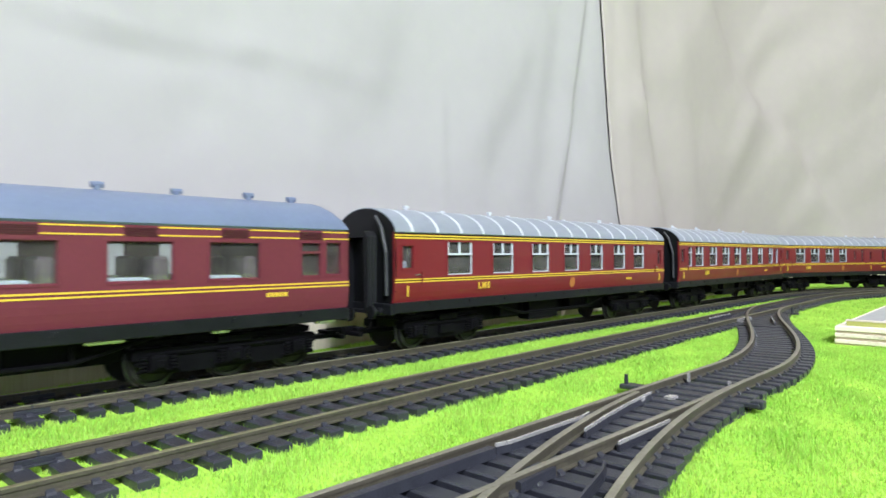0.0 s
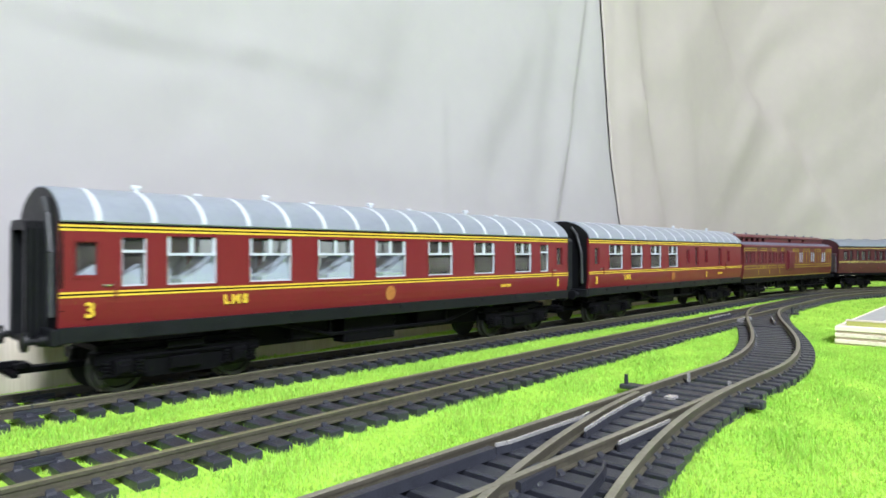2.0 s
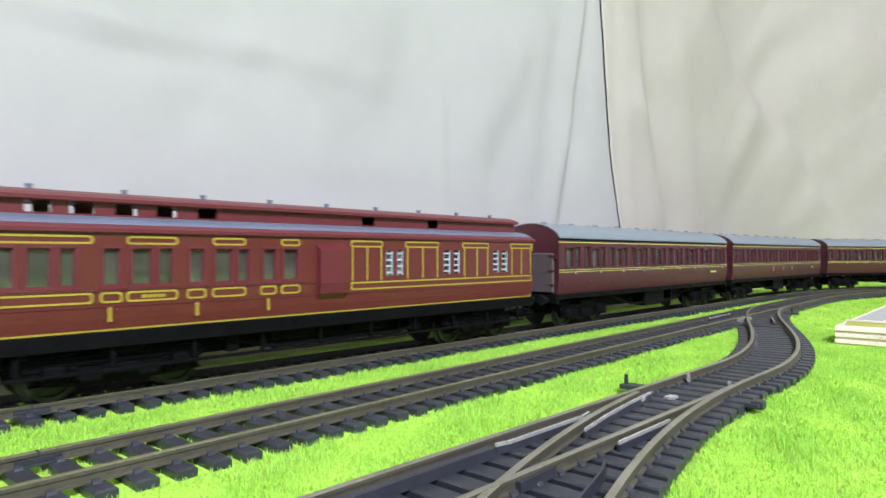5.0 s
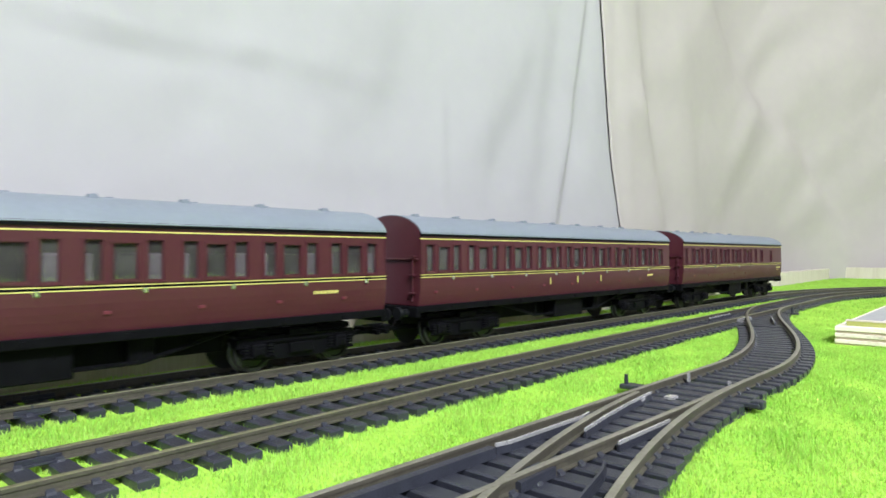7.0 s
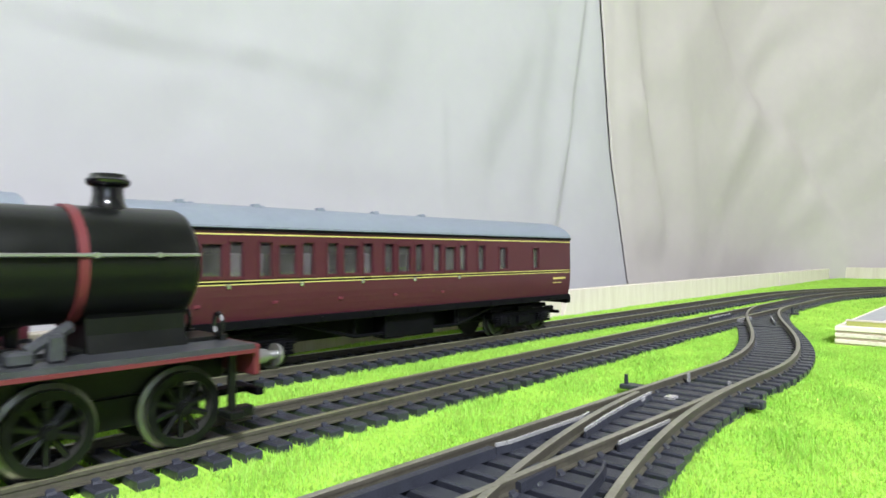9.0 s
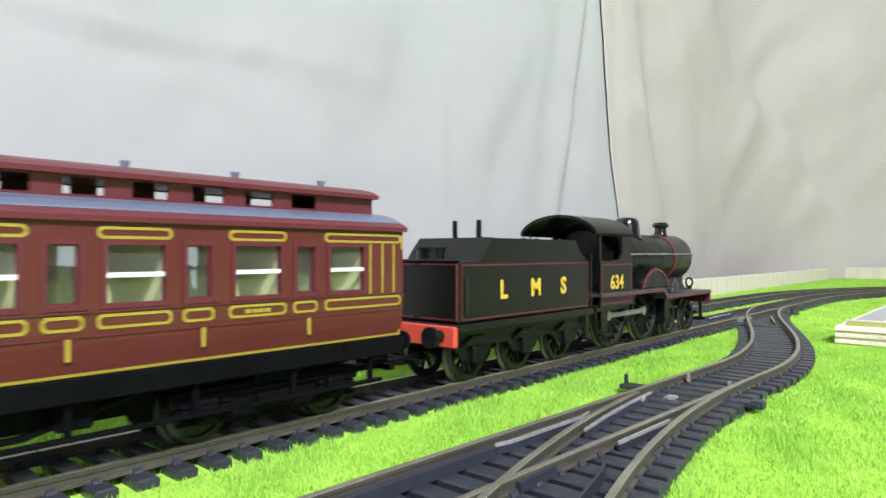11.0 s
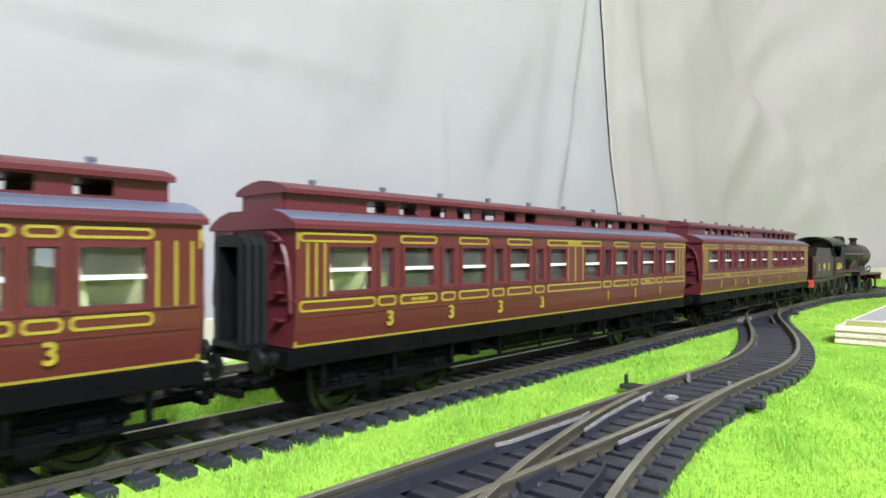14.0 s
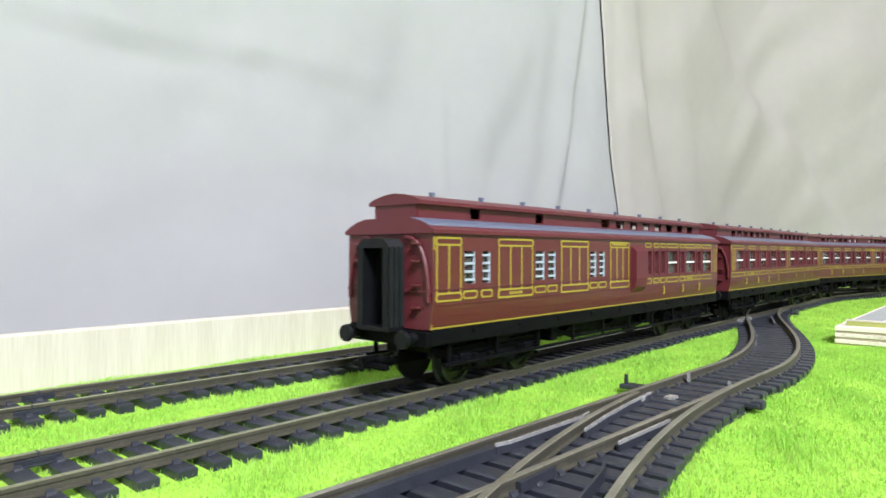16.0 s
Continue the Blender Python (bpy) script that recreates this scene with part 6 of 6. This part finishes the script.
        part("handrail", bm, M_ROD, thing, "steel boiler handrail")
        lettering("634", 7.4, M_GOLD, thing, 96.5 - X0 if s < 0 else 96.5 - X0, 16.0, 26.6, s, "numeral", "gilt running number", bold=0.16)
        # cylinders and slide bars behind the bogie, steps
        bm = bmesh.new()
        bx(bm, 148, 154, min(s * 8, s * 13.5), max(s * 8, s * 13.5), 6, 17.5)
        part("cylinder", bm, M_LOCO, thing, "black slide bar bracket")
        bm = bmesh.new()
        bx(bm, 193, 196, min(s * 9, s * 15), max(s * 9, s * 15), 4.6, 6.2)
        bx(bm, 196, 200, min(s * 9, s * 12), max(s * 9, s * 12), 4.0, 6.2)
        bx(bm, 193.5, 195, min(s * 12, s * 13.5), max(s * 12, s * 13.5), 6, 18.4)
        part("guard_iron", bm, M_LOCO, thing, "black guard iron")
        bm = bmesh.new()
        bx(bm, 86, 93, min(s * 13, s * 16), max(s * 13, s * 16), 6.5, 7.6)
        bx(bm, 87, 92, min(s * 13.6, s * 14.4), max(s * 13.6, s * 14.4), 7, 18)
        part("footstep", bm, M_LOCO, thing, "black cab footstep")
        # oil boxes on the running plate beside the smokebox
        bm = bmesh.new()
        bx(bm, 155, 159, min(s * 10, s * 14), max(s * 10, s * 14), 19.8, 22.2, 0.5)
        bx(bm, 161, 163.5, min(s * 11, s * 14), max(s * 11, s * 14), 19.8, 24.6, 0.5)
        tube(bm, (158 - X0, s * 12.5, 22), (165 - X0, s * 11, 25.5), 1.1, 8)
        part("lubricator", bm, M_PLATE, thing, "dark lubricator and pipe")
        bm = bmesh.new()
        tube(bm, (195.5 - X0, s * 7, 19.5), (195.5 - X0, s * 7, 21), 0.9, 8)
        pr = None
        for k in range(11):
            t = 2 * pi * k / 10
            p = (194.5 - X0, s * 7 + 1.7 * sin(t), 23.2 + 2.3 * cos(t))
            if pr:
                tube(bm, pr, p, 0.5, 6)
            pr = p
        part("lamp_iron", bm, M_LOCO, thing, "black vacuum pipe loop")
    # frames, deck
    bm = bmesh.new()
    for s in (-1, 1):
        bx(bm, 84, 158, min(s * 5.6, s * 6.8), max(s * 5.6, s * 6.8), 9, 22)
        plate_xz(bm, [(158 - X0, 12), (196 - X0, 12), (196 - X0, 18.6), (158 - X0, 18.6)], min(s * 5.0, s * 6.0), max(s * 5.0, s * 6.0))
    bx(bm, 142, 197, -6, 6, 18.4, 20.6)
    bx(bm, 82, 104, -15, 15, 16, 18.4)
    bx(bm, 104, 158, -5.5, 5.5, 13, 18)
    part("frames", bm, M_LOCO, thing, "black main frames")
    # cab front with windows, roof
    bm = bmesh.new()
    front = arch(16, 44.5, 7.2, 12)
    slab(bm, [(-16, 22)] + front + [(16, 22)], 106.5 - X0, 107.8 - X0)
    part("cab_front", bm, M_LOCO, thing, "black cab front")
    bm = bmesh.new()
    sh = arch(17, 45.6, 7.2, 16)
    roof_mesh(bm, 30, sh, 0.8)
    for v in bm.verts:
        v.co.x += (93.5 - X0) * MM
    part("cab_roof", bm, M_LOCO, thing, "black arched cab roof", smooth=35)
    for s in (-1, 1):
        bm = bmesh.new()
        tube(bm, (83.6 - X0, s * 15.6, 20), (83.6 - X0, s * 15.6, 45.8), 0.45, 6)
        part("cab_pillar", bm, M_WHEEL, thing, "steel cab handrail pillar")
        bm = bmesh.new()
        n = 16
        ringv = [(106.45 - X0, s * 8 + 3.4 * cos(2 * pi * k / n), 42 + 3.0 * sin(2 * pi * k / n)) for k in range(n)]
        slab(bm, [(y, z) for _, y, z in ringv], 106.3 - X0, 106.45 - X0)
        part("cab_window", bm, M_GLASS, thing, "round cab front window")
    # front beam
    bm = bmesh.new()
    bx(bm, 197.2, 198.6, -16.4, 16.4, 13.2, 19.6, 0.3)
    part("buffer_beam", bm, M_REDLINE, thing, "red front buffer beam")
    for s in (-1, 1):
        bm = bmesh.new()
        tube(bm, (199 - X0, s * 11.3, 16), (203 - X0, s * 11.3, 16), 1.9, 12, 1.5)
        tube(bm, (203 - X0, s * 11.3, 16), (205.4 - X0, s * 11.3, 16), 1.0, 10)
        tube(bm, (205.2 - X0, s * 11.3, 16), (206.2 - X0, s * 11.3, 16), 2.5, 16, 2.2)
        part("buffer", bm, M_ROD, thing, "steel buffer with bright head", smooth=40)
    bm = bmesh.new()
    bx(bm, 196, 206, -2, 2, 6.8, 8.2)
    bx(bm, 204, 206, -6.5, 6.5, 6.6, 8.2)
    part("coupling", bm, M_BLACK, thing)
    # wheels
    for u in (104, 136):
        wheelset(thing, thing, u - X0, 13.0, 18)
    bog = new("bogie", bogie_frame())
    bog.parent = thing
    bog.location = ((174.2 - X0) * MM, 0, 0)
    for a in (-11.8, 11.8):
        wheelset(bog, thing, a, 7.4, 10)
    BOGIES.append((bog, 174.2 - X0, thing))
    # coupling rods run from one driver's crank to the other
    for s in (-1, 1):
        bm = bmesh.new()
        box(bm, -17.5, 17.5, min(s * 10.8, s * 11.7), max(s * 10.8, s * 11.7), -1.0, 1.0, 0.25)
        for x in (-16, 16):
            tube(bm, (x, s * 10.7, 0), (x, s * 12.0, 0), 1.9, 12)
        rod = part("coupling_rod", bm, M_ROD, thing, "steel coupling rod")
        rod.location = ((120 - X0) * MM, 0, 13 * MM)
        RODS.append((rod, thing, 120 - X0))
    return thing


RODS = []


def bogie_frame():
    bm = bmesh.new()
    for s in (-1, 1):
        box(bm, -17, 17, min(s * 4.6, s * 5.8), max(s * 4.6, s * 5.8), 5, 11, 0.3)
    box(bm, -6, 6, -5, 5, 7, 12.5, 0.3)
    bmesh.ops.recalc_face_normals(bm, faces=bm.faces)
    me = bpy.data.meshes.new("bogie")
    bm.to_mesh(me)
    bm.free()
    me.materials.append(M_LOCO)
    return me


def tender():
    L = 77.0
    thing = new("tender")
    tagged(thing, "black six-wheeled coal tender lettered in gold, red buffer beam", "tender", "clerestory train")

    def bx(bm, a, b, y0, y1, z0, z1, bev=0.25):
        box(bm, a - L / 2, b - L / 2, y0, y1, z0, z1, bev)
    bm = bmesh.new()
    bx(bm, 1.2, 75, -15.8, 15.8, 18, 35.6, 0.6)
    part("tank", bm, M_LOCO, thing, "black tender tank")
    bm = bmesh.new()
    for s in (-1, 1):
        plate_xz(bm, [(12 - L / 2, 35.5), (75 - L / 2, 35.5), (70 - L / 2, 38), (66 - L / 2, 42.6), (18 - L / 2, 42.6), (15.5 - L / 2, 40)], min(s * 14.4, s * 15.2), max(s * 14.4, s * 15.2))
    plate_xz(bm, [(12 - L / 2, 35.5), (13 - L / 2, 35.5), (19 - L / 2, 42.8), (18 - L / 2, 42.8)], -14.6, 14.6)
    bx(bm, 1.0, 2.0, -15.9, 15.9, 35.4, 36.2)
    part("coal_plate", bm, M_LOCO, thing, "raised coal plates")
    rng = random.Random(5)
    bm = bmesh.new()
    for _ in range(90):
        r = bmesh.ops.create_icosphere(bm, subdivisions=1, radius=rng.uniform(1.0, 2.2) * MM)
        c = Vector((rng.uniform(20, 68) - L / 2, rng.uniform(-12.5, 12.5), rng.uniform(38.5, 41.6))) * MM
        for v in r["verts"]:
            v.co = v.co * rng.uniform(0.75, 1.2) + c
    bx(bm, 19, 70, -14.3, 14.3, 36, 38.6)
    part("coal_load", bm, M_COAL, thing, "heaped coal")
    bm = bmesh.new()
    tube(bm, (7 - L / 2, 0, 35.6), (7 - L / 2, 0, 39.0), 4.2, 16)
    tube(bm, (7 - L / 2, 0, 39.0), (7 - L / 2, 0, 39.8), 4.8, 16)
    for y in (-5, 5):
        tube(bm, (24 - L / 2, y, 41), (24 - L / 2, y, 48.5), 0.8, 8)
    part("filler", bm, M_LOCO, thing, "water filler and posts", smooth=40)
    bm = bmesh.new()
    bx(bm, 0.0, 77, -16.6, 16.6, 15.8, 18.0, 0.3)
    for s in (-1, 1):
        pl = [(2, 15.8), (75, 15.8), (75, 12.5), (70, 7), (58, 7), (55, 10.5), (47, 10.5), (44, 7), (32, 7), (29, 10.5), (21, 10.5), (18, 7), (7, 7), (2, 12.5)]
        plate_xz(bm, [(u - L / 2, z) for u, z in pl], min(s * 11.5, s * 12.6), max(s * 11.5, s * 12.6))
        for u in (13, 38.5, 64):
            bx(bm, u - 2.6, u + 2.6, min(s * 12.4, s * 14.2), max(s * 12.4, s * 14.2), 6, 11, 0.5)
            for k in range(4):
                w = 7.5 - 1.4 * k
                bx(bm, u - w, u + w, min(s * 12.8, s * 14), max(s * 12.8, s * 14), 11.2 + 0.7 * k, 11.8 + 0.7 * k, 0)
        bx(bm, 74, 79, min(s * 13, s * 16), max(s * 13, s * 16), 6.5, 7.4)
        bx(bm, 75, 78, min(s * 13.4, s * 14.2), max(s * 13.4, s * 14.2), 7, 16)
    part("tender_frame", bm, M_LOCO, thing, "black tender frames with springs")
    bm = bmesh.new()
    bx(bm, -1.4, 0.6, -16.4, 16.4, 11.8, 17.6, 0.3)
    part("buffer_beam", bm, M_BEAM, thing, "red rear buffer beam")
    for s in (-1, 1):
        bm = bmesh.new()
        x = -L / 2 - 1.4
        tube(bm, (x, s * 11.3, 14.7), (x - 3.5, s * 11.3, 14.7), 1.8, 12, 1.5)
        tube(bm, (x - 3.3, s * 11.3, 14.7), (x - 4.6, s * 11.3, 14.7), 3.0, 14)
        part("buffer", bm, M_GANGWAY, thing, smooth=40)
        bm = bmesh.new()
        for (u0, u1, z0, z1) in ((2.6, 74, 19.0, 19.4), (2.6, 74, 34.4, 34.8), (2.6, 3.0, 19.4, 34.4), (73.6, 74, 19.4, 34.4)):
            bx(bm, u0, u1, min(s * 15.7, s * 15.95), max(s * 15.7, s * 15.95), z0, z1, 0)
        for (a, b, z0, z1) in ((s * 1.5, s * 15.6, 19, 19.4), (s * 1.5, s * 15.6, 34.6, 35.0), (s * 15.0, s * 15.5, 19.4, 34.6)):
            bx(bm, 0.95, 1.3, min(a, b), max(a, b), z0, z1, 0)
        part("lining", bm, M_REDLINE, thing, "thin red lining")
        bm = bmesh.new()
        tube(bm, (4.2 - L / 2, s * 16.4, 21), (4.2 - L / 2, s * 16.4, 31), 0.35, 6)
        part("handrail", bm, M_WHEEL, thing)
        bm = bmesh.new()
        tube(bm, (75.5 - L / 2, s * 16.2, 19), (75.5 - L / 2, s * 16.2, 38), 0.35, 6)
        part("handrail", bm, M_WHEEL, thing)
        order = ((22.5, "L"), (40, "M"), (57.0, "S")) if s < 0 else ((57.0, "L"), (40, "M"), (22.5, "S"))
        for u, ch in order:
            lettering(ch, 7.6, M_GOLD, thing, u - L / 2, 15.85, 26.8, s, bold=0.28)
    for u in (13, 38.5, 64):
        wheelset(thing, thing, u - L / 2, 7.8, 10)
    bm = bmesh.new()
    bx(bm, -12, 3, -2, 2, 6.8, 8.2)
    bx(bm, -6, -4, -6.5, 6.5, 6.6, 8.2)
    part("coupling", bm, M_BLACK, thing)
    bm = bmesh.new()
    bx(bm, 73, 84, -1.5, 1.5, 8, 9.4)
    part("drawbar", bm, M_BLACK, thing)
    return thing


# places along the train, from the right end of its first coach
place(tender(), INNER, 23 + 38.5, 25)
place(locomotive(), INNER, 23 + 138, 32)


# ---- what moves ----
def glide(table, t):
    for (t0, s0), (t1, s1) in zip(table, table[1:]):
        if t <= t1:
            return s0 + (s1 - s0) * (t - t0) / (t1 - t0)
    return table[-1][1]


EXPRESS = [(0.0, 0.0), (0.5, -86.8), (1.0, -177.2), (1.5, -268.7), (2.0, -363.6), (2.5, -455.4), (3.0, -536.9), (3.5, -622.7), (4.0, -709.0),
           (4.25, -752.5), (6.25, -1091.0), (6.5, -1134.6), (7.0, -1221.9), (7.5, -1311.1), (8.0, -1395.1), (8.5, -1486.1), (9.0, -1576.3),
           (9.25, -1622.0), (16.0, -2820.0)]
LOCAL = [(0.0, -1318.0), (8.5, -214.4), (9.0, -148.4), (9.25, -115.4), (11.25, 144.5), (11.5, 180.7), (12.0, 249.5), (12.5, 320.4), (13.0, 393.1),
         (13.5, 464.9), (14.0, 535.8), (14.5, 608.8), (15.0, 680.6), (15.5, 749.5), (16.0, 817.0)]


def pose_on(loop, s, half):
    """A vehicle whose bogie centres both lie on the track."""
    ax, ay, ah = loop.at(s - half)
    bx_, by_, bh = loop.at(s + half)
    h = atan2(by_ - ay, bx_ - ax)
    return (ax + bx_) / 2, (ay + by_) / 2, h


def motions():
    steps = [k * 0.25 for k in range(65)]
    ticks = [k / FPS for k in range(16 * FPS + 1)]
    for thing, loop, centre, half in VEHICLES:
        table = EXPRESS if loop is OUTER else LOCAL
        rows = []
        for t in steps:
            x, y, h = pose_on(loop, centre + glide(table, t), half)
            rows.append((t, pose(x * MM, y * MM, RAIL * MM, 0, 0, math.degrees(h))))
        walk(thing, rows)
        for bog, off, owner in BOGIES:
            if owner is not thing:
                continue
            rows = []
            for t in steps:
                s = centre + glide(table, t)
                _, _, h = pose_on(loop, s, half)
                b = loop.at(s + off)[2]
                d = (b - h + pi) % (2 * pi) - pi
                rows.append((t, pose(off * MM, 0, 0, 0, 0, math.degrees(d))))
            walk(bog, rows)
        for wheel, r, owner, off in WHEELS:
            if owner is not thing:
                continue
            walk(wheel, [(t, pose(off * MM, 0, r * MM, 0, math.degrees((glide(table, t) - table[0][1]) / r) % 360.0, 0)) for t in ticks])
        for rod, owner, off in RODS:
            if owner is not thing:
                continue
            rows = []
            for t in ticks:
                a = (glide(table, t) - table[0][1]) / 13.0
                rows.append((t, pose((off + 6.24 * cos(a)) * MM, 0, (13 - 6.24 * sin(a)) * MM)))
            walk(rod, rows)


motions()
